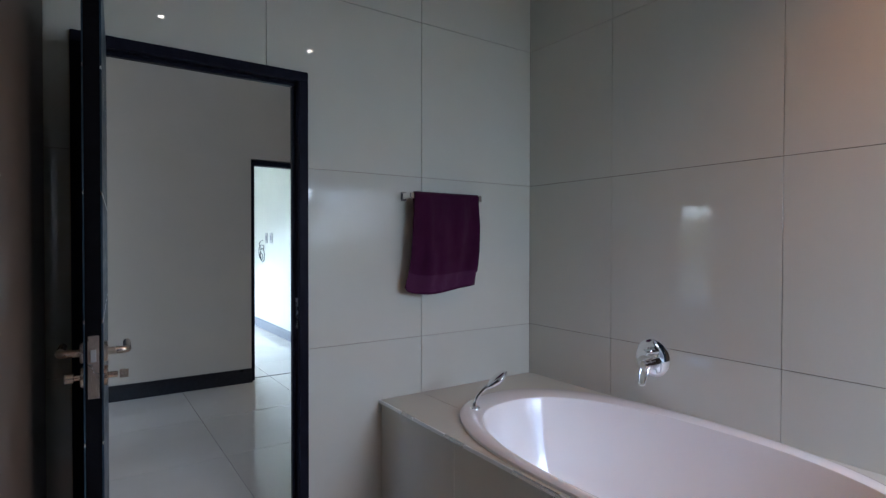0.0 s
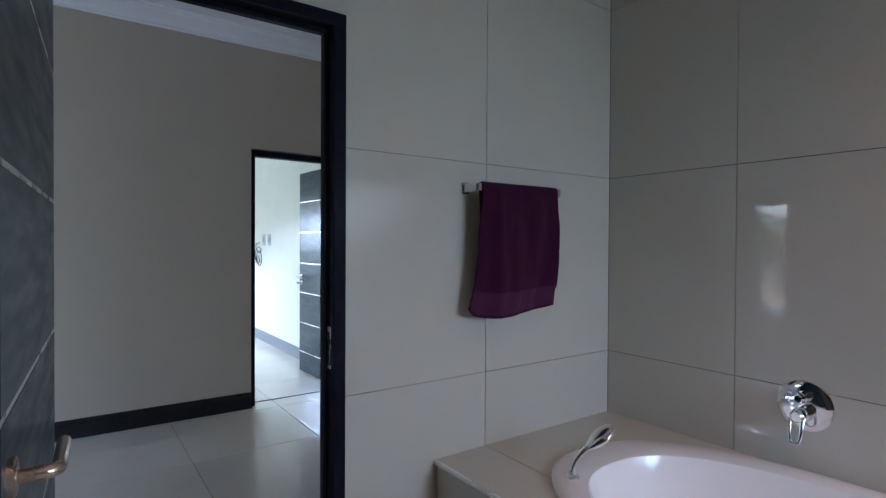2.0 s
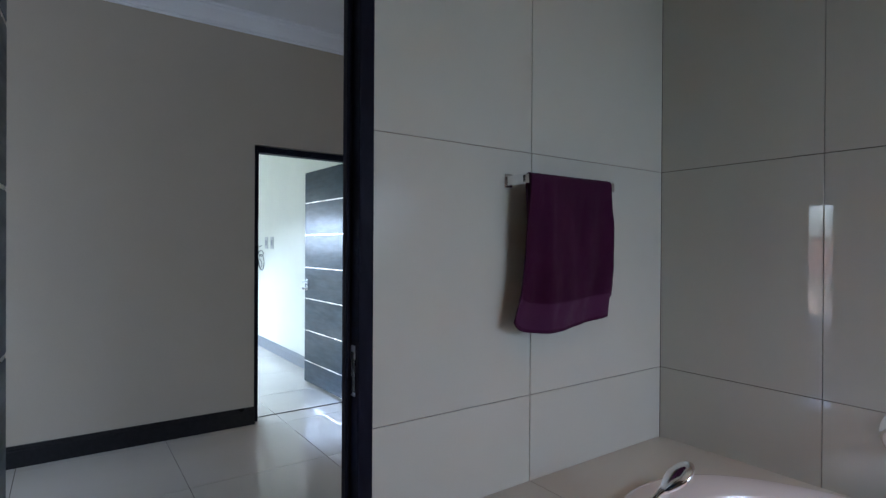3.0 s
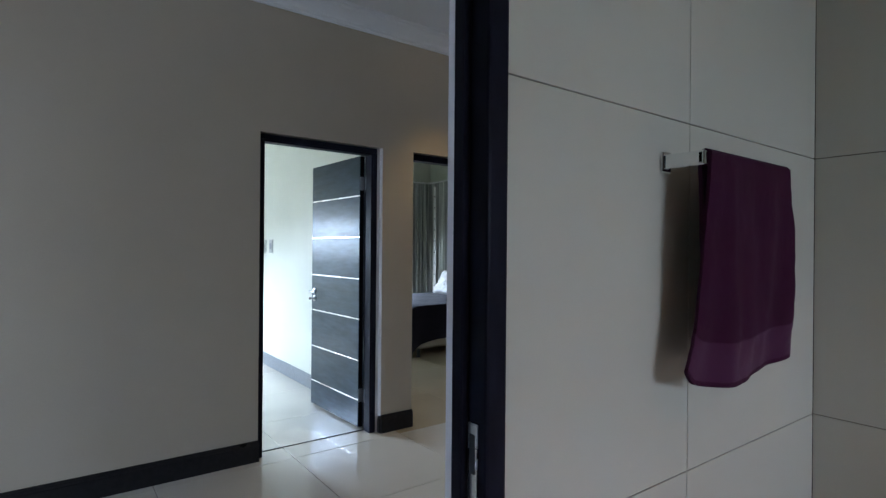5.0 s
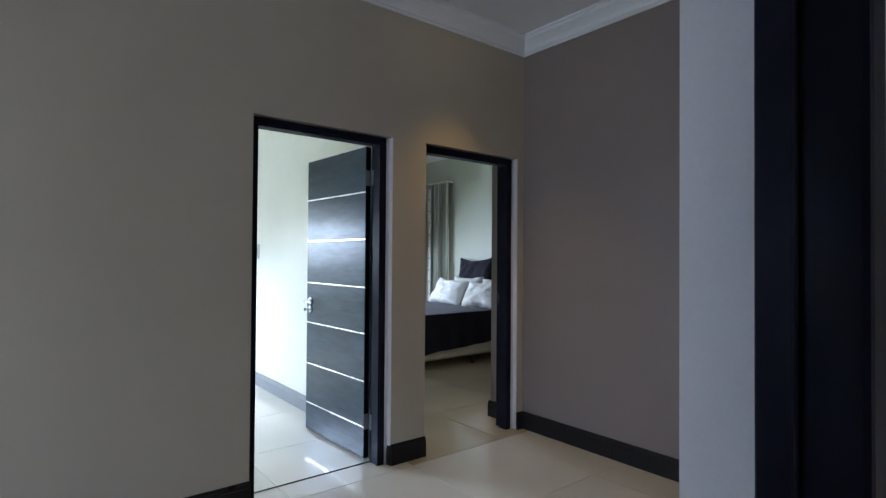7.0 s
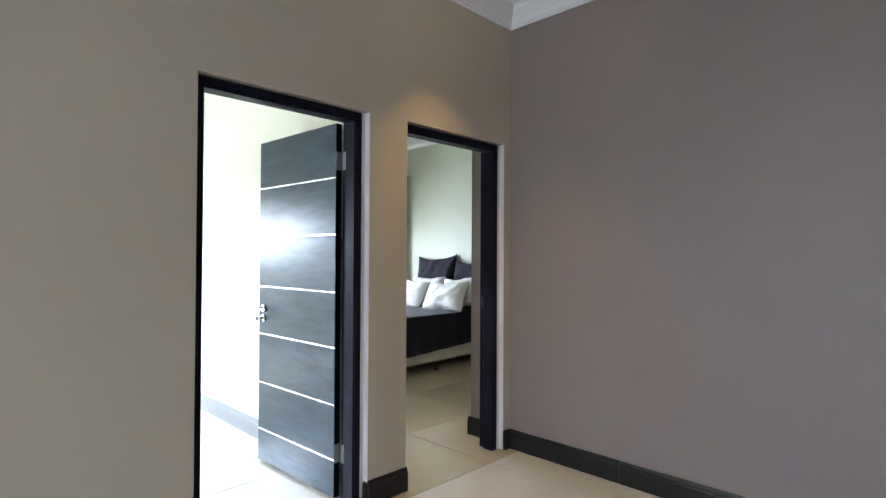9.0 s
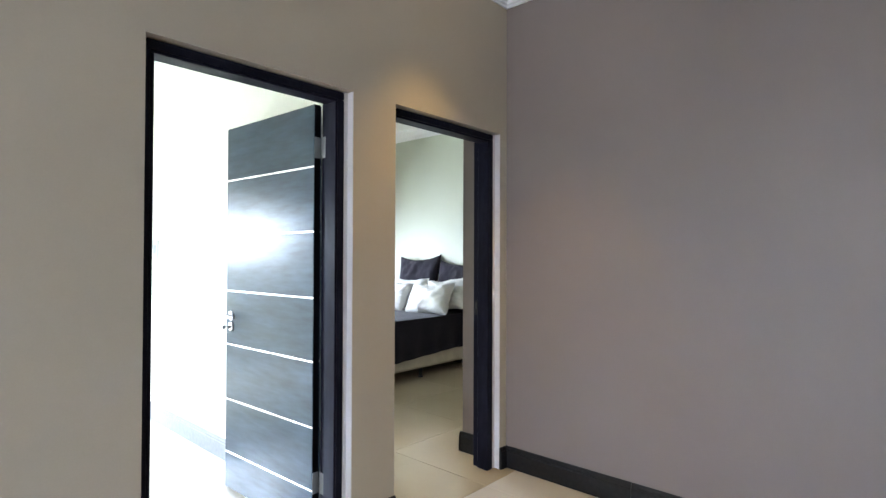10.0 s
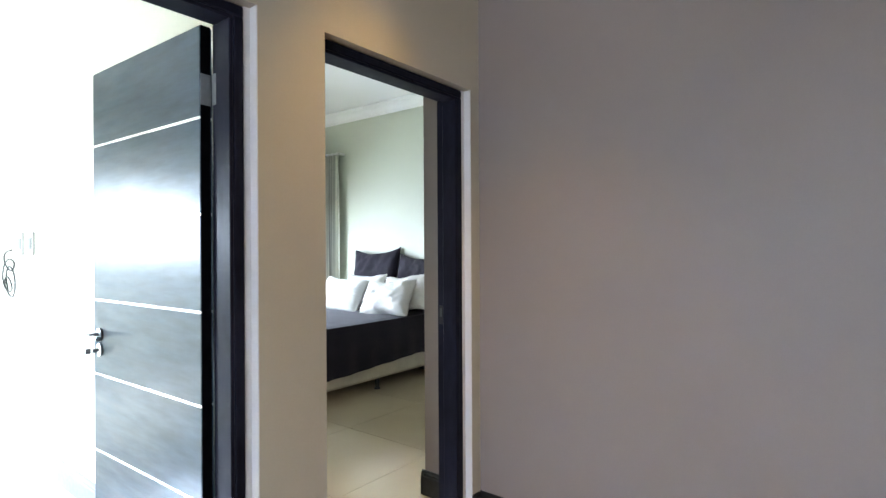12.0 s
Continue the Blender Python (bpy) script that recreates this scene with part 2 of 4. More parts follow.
# ---- plan (metres) ----
BN, BE = 2.507, 2.294           # bathroom: north and east tile faces
BW, BS = -1.70, -1.60           # bathroom: west and south faces
NIB_X, NIB_Y = -0.105, 0.95     # wall behind the open bathroom door
PS = 2.643                      # passage: south face
FAR, FARB = 5.225, 5.385        # passage: north wall, both faces
RIGHT = 3.446                   # passage: east wall face
CEIL = 3.02
DX0, DX1, DTOP = -0.025, 0.875, 2.10     # bathroom doorway
A0, A1 = 1.329, 2.223                   # study doorway
B0, B1 = 2.489, 3.378                   # bedroom doorway
ATOP = 2.092
STUDY_E, BED_W = 2.300, 2.440           # wall between study and bedroom
STUDY_N, BED_N = 9.45, 9.62
BED_E = 5.745
STUB_X, STUB_Y = 3.462, 5.597           # return wall beside the bedroom doorway
LOBBY_W, LOUNGE_W = -0.75, -6.0

# ---- large structure ----
structure("floor_slab", boxes((-6.2, 6.7, -1.9, 10.1, -0.30, -0.012)), M_GROUT, "dark grout bed under the polished floor tiles")
structure("floor_carpet", boxes((LOUNGE_W, -1.25, 0.35, 7.8, 0.0004, 0.009), bevel=0.003), M_CARPET, "grey-beige carpet of the lounge")
structure("wall_bath_north", boxes((BW - 0.1, DX0, BN + 0.008, PS, -0.01, CEIL), (DX1, BE + 0.16, BN + 0.008, PS, -0.01, CEIL),
                                   (DX0, DX1, BN + 0.008, PS, DTOP, CEIL), (BE + 0.16, RIGHT, BN + 0.008, PS, -0.01, CEIL)), M_BEIGE,
          "plastered beige wall between bathroom and passage")
structure("wall_bath_east", boxes((BE + 0.008, BE + 0.16, BS - 0.15, BN + 0.008, -0.01, CEIL)), M_GROUT, "masonry wall behind cream bathroom tiles")
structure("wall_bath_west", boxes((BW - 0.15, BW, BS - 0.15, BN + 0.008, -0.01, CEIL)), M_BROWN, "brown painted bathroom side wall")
# Dark brown picked to deepen the shade in the gap behind the door.
structure("wall_bath_nib", boxes((BW, NIB_X, NIB_Y, BN - 0.001, -0.01, CEIL)), M_BROWN, "wall behind the open bathroom door, dark brown for its shade")
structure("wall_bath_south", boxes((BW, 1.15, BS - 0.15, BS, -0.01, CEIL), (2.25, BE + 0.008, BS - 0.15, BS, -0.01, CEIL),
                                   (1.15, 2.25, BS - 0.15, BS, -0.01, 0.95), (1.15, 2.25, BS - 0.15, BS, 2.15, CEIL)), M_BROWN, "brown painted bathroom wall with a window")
structure("wall_passage_north", boxes((LOBBY_W, A0, FAR, FARB, -0.01, CEIL), (A1, B0, FAR, FARB, -0.01, CEIL), (B1, RIGHT + 0.15, FAR, FARB, -0.01, CEIL),
                                      (A0, A1, FAR, FARB, ATOP, CEIL), (B0, B1, FAR, FARB, ATOP, CEIL)), M_BEIGE,
          "beige painted passage wall with two doorways")
structure("wall_passage_east", boxes((RIGHT, RIGHT + 0.15, PS, FAR, -0.01, CEIL)), M_TAUPE, "taupe painted passage wall, matt")
structure("wall_lobby_pier", boxes((LOBBY_W - 0.15, LOBBY_W, 3.45, 3.80, -0.01, CEIL)), M_BEIGE, "beige painted pier between passage and lounge")
structure("wall_study_west", boxes((LOBBY_W - 0.15, LOBBY_W, FARB, STUDY_N, -0.01, CEIL)), M_CREAM, "cream painted study wall")
structure("wall_study_east", boxes((STUDY_E, BED_W, FARB, BED_N, -0.01, CEIL)), M_CREAM, "cream painted wall between study and bedroom")
structure("wall_study_north", boxes((LOBBY_W, -0.42, STUDY_N, STUDY_N + 0.15, -0.01, CEIL), (0.78, STUDY_E, STUDY_N, STUDY_N + 0.15, -0.01, CEIL),
                                    (-0.42, 0.78, STUDY_N, STUDY_N + 0.15, 2.12, CEIL), (-0.42, 0.78, STUDY_N, STUDY_N + 0.15, -0.01, 0.95)), M_CREAM,
          "cream painted study wall with a window")
structure("wall_bed_west", boxes((BED_W, BED_W + 0.012, FARB, BED_N, -0.01, CEIL)), M_SAGE, "sage painted skim of the bedroom side wall")
structure("wall_bed_south", boxes((STUB_X, BED_E, FARB + 0.004, STUB_Y, -0.01, CEIL)), M_TAUPE, "taupe painted return wall beside the bedroom doorway")
structure("wall_bed_east", boxes((BED_E, BED_E + 0.15, FARB, BED_N, -0.01, CEIL)), M_SAGE, "sage painted bedroom wall behind the bed")
structure("wall_bed_north", boxes((BED_W + 0.012, 3.1, BED_N, BED_N + 0.15, -0.01, CEIL), (4.9, BED_E, BED_N, BED_N + 0.15, -0.01, CEIL),
                                  (3.1, 4.9, BED_N, BED_N + 0.15, 2.2, CEIL), (3.1, 4.9, BED_N, BED_N + 0.15, -0.01, 0.5)), M_SAGE,
          "sage painted bedroom wall with a window")
structure("wall_lounge_south", boxes((LOUNGE_W, BW - 0.15, 0.2, 0.35, -0.01, CEIL)), M_BEIGE, "beige lounge wall")
structure("wall_lounge_north", boxes((LOUNGE_W, LOBBY_W - 0.15, 7.8, 7.95, -0.01, CEIL)), M_BEIGE, "beige lounge wall")
structure("wall_lounge_west", boxes((LOUNGE_W - 0.15, LOUNGE_W, 0.2, 0.87, -0.01, CEIL), (LOUNGE_W - 0.15, LOUNGE_W, 7.07, 7.95, -0.01, CEIL),
                                    (LOUNGE_W - 0.15, LOUNGE_W, 0.87, 7.07, 2.12, CEIL), (LOUNGE_W - 0.15, LOUNGE_W, 0.87, 7.07, -0.01, 0.0)), M_BEIGE, "beige lounge wall with glazed sliding doors")
structure("ceiling_main", boxes((-6.2, 6.7, -1.9, 10.1, CEIL, CEIL + 0.2)), M_WHITE, "smooth white painted plaster ceiling")


def cornice(name, a, b, inward, z=CEIL, size=0.118):
    """A stepped and coved plaster moulding from a to b along a wall; inward points into the room."""
    prof = [(0, 0), (size, 0), (size, -0.012), (size - 0.014, -0.018), (size - 0.02, -0.034), (size * 0.58, -0.052), (size * 0.36, -0.072),
            (0.028, -0.090), (0.026, -0.100), (0.012, -0.106), (0.012, -size), (0, -size)]
    bm = bmesh.new()
    a, b, n = Vector((*a, z)), Vector((*b, z)), Vector((*inward, 0))
    r0 = [bm.verts.new(a + n * d + Vector((0, 0, h))) for d, h in prof]
    r1 = [bm.verts.new(b + n * d + Vector((0, 0, h))) for d, h in prof]
    for i in range(len(prof)):
        j = (i + 1) % len(prof)
        bm.faces.new((r0[i], r0[j], r1[j], r1[i]))
    bm.faces.new(r0[::-1]), bm.faces.new(r1)
    return tagged(part(name, bm, M_WHITE), "white moulded plaster cornice under the ceiling", "cornice", kind="structure")


cornice("trim_cornice_passage_north", (LOBBY_W, FAR), (RIGHT, FAR), (0, -1))
cornice("trim_cornice_passage_east", (RIGHT, PS), (RIGHT, FAR), (-1, 0))
cornice("trim_cornice_passage_south", (LOBBY_W, PS), (RIGHT, PS), (0, 1))
cornice("trim_cornice_bed_east", (BED_E, STUB_Y), (BED_E, BED_N), (-1, 0))
cornice("trim_cornice_bed_north", (BED_W, BED_N), (BED_E, BED_N), (0, -1))
cornice("trim_cornice_study_east", (STUDY_E, FARB), (STUDY_E, STUDY_N), (-1, 0))
cornice("trim_cornice_study_north", (LOBBY_W, STUDY_N), (STUDY_E, STUDY_N), (0, -1))


def skirting(name, a, b, inward, height=0.130, thick=0.018, material=None):
    """A moulded skirting board with a stepped top."""
    prof = [(0, 0), (thick, 0), (thick, height - 0.032), (thick - 0.004, height - 0.028), (thick - 0.004, height - 0.016), (thick - 0.008, height - 0.012),
            (thick - 0.010, height - 0.002), (thick - 0.014, height), (0, height)]
    bm = bmesh.new()
    a, b, n = Vector((*a, 0)), Vector((*b, 0)), Vector((*inward, 0))
    r0 = [bm.verts.new(a + n * d + Vector((0, 0, h))) for d, h in prof]
    r1 = [bm.verts.new(b + n * d + Vector((0, 0, h))) for d, h in prof]
    for i in range(len(prof)):
        j = (i + 1) % len(prof)
        bm.faces.new((r0[i], r0[j], r1[j], r1[i]))
    bm.faces.new(r0[::-1]), bm.faces.new(r1)
    return tagged(part(name, bm, material or M_SKIRT), "grey painted moulded skirting board" if material else "black painted moulded skirting board", "skirting", kind="structure")


skirting("baseboard_passage_left", (LOBBY_W, FAR), (A0 + 0.004, FAR), (0, -1))
skirting("baseboard_pillar", (A1 - 0.004, FAR), (B0 + 0.004, FAR), (0, -1))
skirting("baseboard_pillar_return", (A1, FAR), (A1, FAR + 0.034), (-1, 0), thick=0.012)
skirting("baseboard_corner", (B1 - 0.004, FAR), (RIGHT - 0.018, FAR), (0, -1))
skirting("baseboard_passage_east", (RIGHT, PS), (RIGHT, 4.409), (-1, 0))
skirting("baseboard_passage_corner", (RIGHT, 4.412), (RIGHT, FAR), (-1, 0))
skirting("baseboard_study_east", (STUDY_E, FARB + 0.1), (STUDY_E, STUDY_N), (-1, 0), material=M_SKIRT_GREY)
skirting("baseboard_study_north", (LOBBY_W, STUDY_N), (STUDY_E - 0.02, STUDY_N), (0, -1), material=M_SKIRT_GREY)
skirting("baseboard_bed_return", (STUB_X, FARB + 0.03), (STUB_X, STUB_Y + 0.018), (-1, 0))
skirting("baseboard_bed_south", (STUB_X - 0.018, STUB_Y), (BED_E, STUB_Y), (0, 1))
skirting("baseboard_bed_east", (BED_E, STUB_Y), (BED_E, BED_N), (-1, 0))


# ---- door frames and doors ----
def door_frame(name, x0, x1, y_front, y_back, top, stop_front, stop_back, label, width=0.035, stop=0.013):
    """Two rebated jambs and a head; the stop runs between stop_front and stop_back."""
    root = thing(name, ((x0 + x1) / 2, (y_front + y_back) / 2, 0), label, "door frame", kind="structure")
    for side, xa, xb, sx0, sx1 in (("jamb", x0, x0 + width, x0 + width, x0 + width + stop), ("jamb", x1 - width, x1, x1 - width - stop, x1 - width)):
        bm = bmesh.new()
        box(bm, xa, xb, y_front, y_back, 0, top - width, 0.006, 2)
        box(bm, sx0, sx1, stop_front, stop_back, 0, top - width - stop, 0.002)
        part(side, bm, M_WOOD, root)
    bm = bmesh.new()
    box(bm, x0, x1, y_front, y_back, top - width, top, 0.006, 2)
    box(bm, x0 + width, x1 - width, stop_front, stop_back, top - width - stop, top - width, 0.002)
    part("head", bm, M_WOOD, root)
    return root


bath_frame = door_frame("door_frame_bathroom", DX0, DX1, 2.477, 2.551, DTOP - 0.002, 2.523, 2.551, "black stained timber door frame of the bathroom", width=0.045, stop=0.016)
study_frame = door_frame("door_frame_study", A0 - 0.008, A1 - 0.028, 5.258, 5.385, 2.086, 5.260, 5.340, "black stained timber door frame of the study")
bed_frame = door_frame("door_frame_bedroom", B0 - 0.024, B1 - 0.030, 5.258, 5.385, 2.086, 5.260, 5.340, "black stained timber door frame of the bedroom")


def strike(parent, x, y, z, sx, metal, half=0.065):
    bm = boxes((min(x, x + sx * 0.003), max(x, x + sx * 0.003), y - 0.012, y + 0.012, z - half, z + half), bevel=0.0008)
    plate = part("strike_plate", bm, metal, parent, "steel strike plate")
    part("latch_hole", boxes((min(x + sx * 0.003, x + sx * 0.004), max(x + sx * 0.003, x + sx * 0.004), y - 0.007, y + 0.007, z - half * 0.2, z + half * 0.75)), M_CABLE, plate)


strike(bath_frame, DX1 - 0.045, 2.509, 0.990, -1, M_ALU, 0.070)
strike(bed_frame, B1 - 0.065, 5.362, 1.0, -1, M_SKIRT, 0.045)
for z in (0.25, 1.84):
    part("hinge_plate", boxes((A1 - 0.0662, A1 - 0.0632, 5.344, 5.384, z - 0.05, z + 0.05), bevel=0.0008), M_WINFRAME, study_frame, "steel hinge plate on the jamb")
structure("trim_reveal_bathroom", boxes((DX1 - 0.0035, DX1 + 0.0005, 2.5515, PS - 0.0005, 0, DTOP - 0.0005)), M_REVEAL, "pale plaster reveal beside the bathroom door frame")
for tag, a in (("study_face", A1), ("bedroom_face", B1)):
    structure("trim_reveal_" + tag, boxes((a - 0.0035, a + 0.0005, FAR + 0.0005, 5.2625, 0, ATOP - 0.0005)), M_REVEAL, "pale plaster reveal beside the door frame")
for tag, a, b in (("study", A1 - 0.0278, A1 - 0.0004), ("bedroom", B1 - 0.0298, B1 - 0.0004)):
    structure("trim_reveal_" + tag, boxes((a, b, 5.263, 5.380, 0, ATOP - 0.0005), bevel=0.002), M_REVEAL, "pale plaster strip between door frame and wall")


def lever_set(parent, base, out, along, metal, z_gap=0.062):
    """A lever on a round rose with a cylinder rose below. base: spindle on the door face; out: away from it; along: the lever's way."""
    base, out, along = Vector(base), Vector(out).normalized(), Vector(along).normalized()
    rose = part("rose", lathe(bmesh.new(), [(0, 0.026), (0.007, 0.026), (0.009, 0.023)], base, out), metal, parent, smooth=True)
    bm = bmesh.new()
    corner = base + out * 0.052
    path = [base + out * 0.006, base + out * 0.036]
    path += [corner + out * 0.012 * (math.sin(a) - 1) + along * 0.012 * (1 - math.cos(a)) for a in (0.3, 0.8, 1.2, math.pi / 2)]
    path += [corner + along * 0.06, corner + along * 0.118]
    tube(bm, path, 0.0095, 16)
    part("lever", bm, metal, rose, smooth=True)
    low = base - Vector((0, 0, z_gap))
    return part("cylinder_rose", lathe(bmesh.new(), [(0, 0.026), (0.007, 0.026), (0.009, 0.023)], low, out), metal, parent, smooth=True), low, out


def panel_door(name, hinge, free, z0, z1, thick_side, grooves, label, metal, handle_z, both=True):
    """A flush door leaf from hinge to free edge with raised boards parted by metal inlay strips."""
    h, f = Vector((*hinge, 0)), Vector((*free, 0))
    d = (f - h).normalized()
    width = (f - h).length
    n = Vector((d.y, -d.x, 0)) * thick_side
    t = 0.042
    root = thing(name, (h.x, h.y, 0), label, "door")

    def slab(u0, u1, w0, w1, za, zb, bev):
        bm = bmesh.new()
        box(bm, u0, u1, w0, w1, za, zb, bev)
        for v in bm.verts:
            v.co = h + d * v.co.x + n * v.co.y + Vector((0, 0, v.co.z))
        return bm

    core = part("core", slab(0.002, width, 0.004, t - 0.004, z0, z1, 0.001), M_LEAF_EDGE, root)
    edges = [z0, *grooves, z1]
    for a, b in zip(edges, edges[1:]):
        for w0, w1 in ((t - 0.004, t), (0.0, 0.004)):
            part("board", slab(0.001, width - 0.001, w0, w1, a + 0.0045, b - 0.0045, 0.0015), M_LEAF, root)
    for g in grooves:
        for w0, w1 in ((t - 0.004, t - 0.0005), (0.0005, 0.004)):
            part("inlay_strip", slab(0.003, width - 0.003, w0, w1, g - 0.0043, g + 0.0043, 0.0006), M_ALU, root, "thin aluminium inlay strip")
    sides = ((h + d * (width - 0.058) + n * t, n), (h + d * (width - 0.058), -n))
    for base, out in sides:
        rose, low, o = lever_set(root, base + Vector((0, 0, handle_z)), out, -d, metal)
        bm = bmesh.new()
        if out is n:
            tube(bm, [low + o * 0.006, low + o * 0.03], 0.008, 12)
            c = low + o * 0.044
            box(bm, -0.0012, 0.0012, -0.010, 0.010, -0.011, 0.011, 0.0008)
            for v in bm.verts:
                if abs(v.co.x) < 0.01 and abs(v.co.y) < 0.02 and abs(v.co.z) < 0.02:
                    v.co = c + d * v.co.x + o * v.co.y + Vector((0, 0, v.co.z))
            part("key", bm, metal, rose, smooth=True)
        else:
            lathe(bm, [(0, 0.007), (0.016, 0.007), (0.017, 0.013), (0.034, 0.013), (0.036, 0.010)], low + o * 0.006, o, 20)
            part("thumb_turn", bm, metal, rose, smooth=True)
    plate = part("lock_plate", slab(width, width + 0.002, t / 2 - 0.012, t / 2 + 0.012, handle_z - 0.105, handle_z + 0.05, 0.0005), metal, root, "satin metal lock faceplate")
    part("latch_bolt", slab(width + 0.002, width + 0.010, t / 2 - 0.006, t / 2 + 0.006, handle_z - 0.014, handle_z + 0.016, 0.001), M_ALU, plate)
    part("key_bolt", slab(width + 0.002, width + 0.003, t / 2 - 0.006, t / 2 + 0.006, handle_z - 0.09, handle_z - 0.055, 0.0004), M_BRONZE, plate)
    for z in (0.25, 1.84):
        hinge_part = part("hinge", slab(-0.0005, 0.002, 0.004, t - 0.002, z - 0.05, z + 0.05, 0.0005), M_WINFRAME, root, "steel butt hinge")
        bm = bmesh.new()
        p = h - n * 0.004 - d * 0.002
        tube(bm, [p + Vector((0, 0, z - 0.052)), p + Vector((0, 0, z + 0.052))], 0.006, 10)
        part("hinge_pin", bm, M_WINFRAME, hinge_part, smooth=True)
    return root


GROOVES = (0.215, 0.512, 0.822, 1.124, 1.439, 1.749)
panel_door("study_door", (2.166, 5.397), (2.137, 6.213), 0.012, 2.046, -1, GROOVES,
           "open black stained panel door with thin aluminium strips", M_STEEL, 0.985)
panel_door("bathroom_door", (0.046, 2.470), (0.006, 1.656), 0.012, 2.046, -1, GROOVES,
           "open black stained door with satin lever handles", M_BRONZE, 1.040)

# ---- windows ----
def glazed_opening(name, axis, plane, a0, a1, z0, z1, bars, label):
    """An aluminium window in a wall of constant x or y, with upright bars and panes."""
    mid = (a0 + a1) / 2
    root = thing(name, (plane, mid, z0) if axis == "x" else (mid, plane, z0), label, "window", kind="structure")

    def piece(u0, u1, za, zb, t):
        return boxes((plane - t, plane + t, u0, u1, za, zb) if axis == "x" else (u0, u1, plane - t, plane + t, za, zb), bevel=0.003)

    bm = piece(a0, a1, z0, z0 + 0.05, 0.03)
    for s in ((a0, a1, z1 - 0.05, z1), (a0, a0 + 0.05, z0 + 0.05, z1 - 0.05), (a1 - 0.05, a1, z0 + 0.05, z1 - 0.05)):
        box(bm, *((plane - 0.03, plane + 0.03, *s) if axis == "x" else (s[0], s[1], plane - 0.03, plane + 0.03, s[2], s[3])), 0.003)
    part("window_frame", bm, M_WINFRAME, root)
    step = (a1 - a0) / bars
    for i in range(1, bars):
        part("mullion", piece(a0 + i * step - 0.025, a0 + i * step + 0.025, z0 + 0.05, z1 - 0.05, 0.022), M_WINFRAME, root)
    for i in range(bars):
        ob = part("pane", boxes((plane - 0.003, plane + 0.003, a0 + i * step + 0.026 + 0.024 * (i == 0), a0 + (i + 1) * step - 0.026 - 0.024 * (i == bars - 1), z0 + 0.05, z1 - 0.05) if axis == "x"
                                else (a0 + i * step + 0.026 + 0.024 * (i == 0), a0 + (i + 1) * step - 0.026 - 0.024 * (i == bars - 1), plane - 0.003, plane + 0.003, z0 + 0.05, z1 - 0.05)), M_GLASS, root)
        ob.visible_shadow = False
    return root


glazed_opening("window_1", "y", STUDY_N + 0.08, -0.42, 0.78, 0.95, 2.12, 2, "aluminium framed study window, bright daylight behind")
glazed_opening("window_2", "y", BED_N + 0.08, 3.1, 4.9, 0.5, 2.2, 2, "aluminium framed bedroom window")
glazed_opening("window_3", "x", LOUNGE_W - 0.08, 0.87, 7.07, 0.0, 2.12, 4, "wide aluminium framed windows facing the terrace")
glazed_opening("window_4", "y", BS - 0.08, 1.15, 2.25, 0.95, 2.15, 1, "aluminium framed bathroom window")

# ---- bathroom: bath, surround, fittings ----
TH = 0.0
U, V = Vector((math.cos(TH), math.sin(TH), 0)), Vector((-math.sin(TH), math.cos(TH), 0))
DECK = 0.516


def oval(cx, cy, rx, ry, z, k, n=96, e=0.86):
    a = 2 * math.pi * k / n
    c, s = math.cos(a), math.sin(a)
    return Vector((cx, cy, z)) + U * rx * math.copysign(abs(c) ** e, c) + V * ry * math.copysign(abs(s) ** e, s)


OUT, INN = (1.781, 1.356, 0.506, 0.885), (1.749, 1.280, 0.436, 0.785)
bath = thing("bathtub", (OUT[0], OUT[1], 0.05), "oval white acrylic bathtub set into a tiled deck, empty", "bathtub")
rings = [(OUT, 0.0, DECK - 0.03), (OUT, 0.0, DECK + 0.012), (OUT, -0.006, DECK + 0.019), (OUT, -0.02, DECK + 0.024)]
rings_in = [(INN, 0.010, DECK + 0.023), (INN, 0.003, DECK + 0.020), (INN, -0.001, DECK + 0.010), (INN, -0.012, DECK - 0.03), (INN, -0.032, DECK - 0.12),
            (INN, -0.058, DECK - 0.22), (INN, -0.09, DECK - 0.32), (INN, -0.13, DECK - 0.39), (INN, -0.19, DECK - 0.425), (INN, -0.30, DECK - 0.435), (INN, -0.46, DECK - 0.438)]
bm = bmesh.new()
N = 96
loops = [[bm.verts.new(oval(o[0], o[1], o[2] + d, o[3] + d * 1.15, z, k)) for k in range(N)] for o, d, z in rings + rings_in]
for a, b in zip(loops, loops[1:]):
    for k in range(N):
        bm.faces.new((a[k], a[(k + 1) % N], b[(k + 1) % N], b[k]))
bm.faces.new(loops[-1])
part("tub_shell", bm, M_ACRYL, bath, smooth=True)
bm = lathe(bmesh.new(), [(0, 0.032), (0.004, 0.032), (0.006, 0.026), (0.007, 0.010)], (1.76, 1.30, DECK - 0.437), (0, 0, 1), 24)
part("drain", bm, M_CHROME, bath, "chrome drain cover", smooth=True)

# Deck: a slab between the tub, the two tiled walls and the slanting apron.
APRON_TOP = Vector((1.255, BN, 0))
APRON_DIR = -V
SOUTH_END = -0.15


def apron_x(y, off=0.0):
    t = (BN - y) / V.y
    return APRON_TOP.x - V.x * t + off


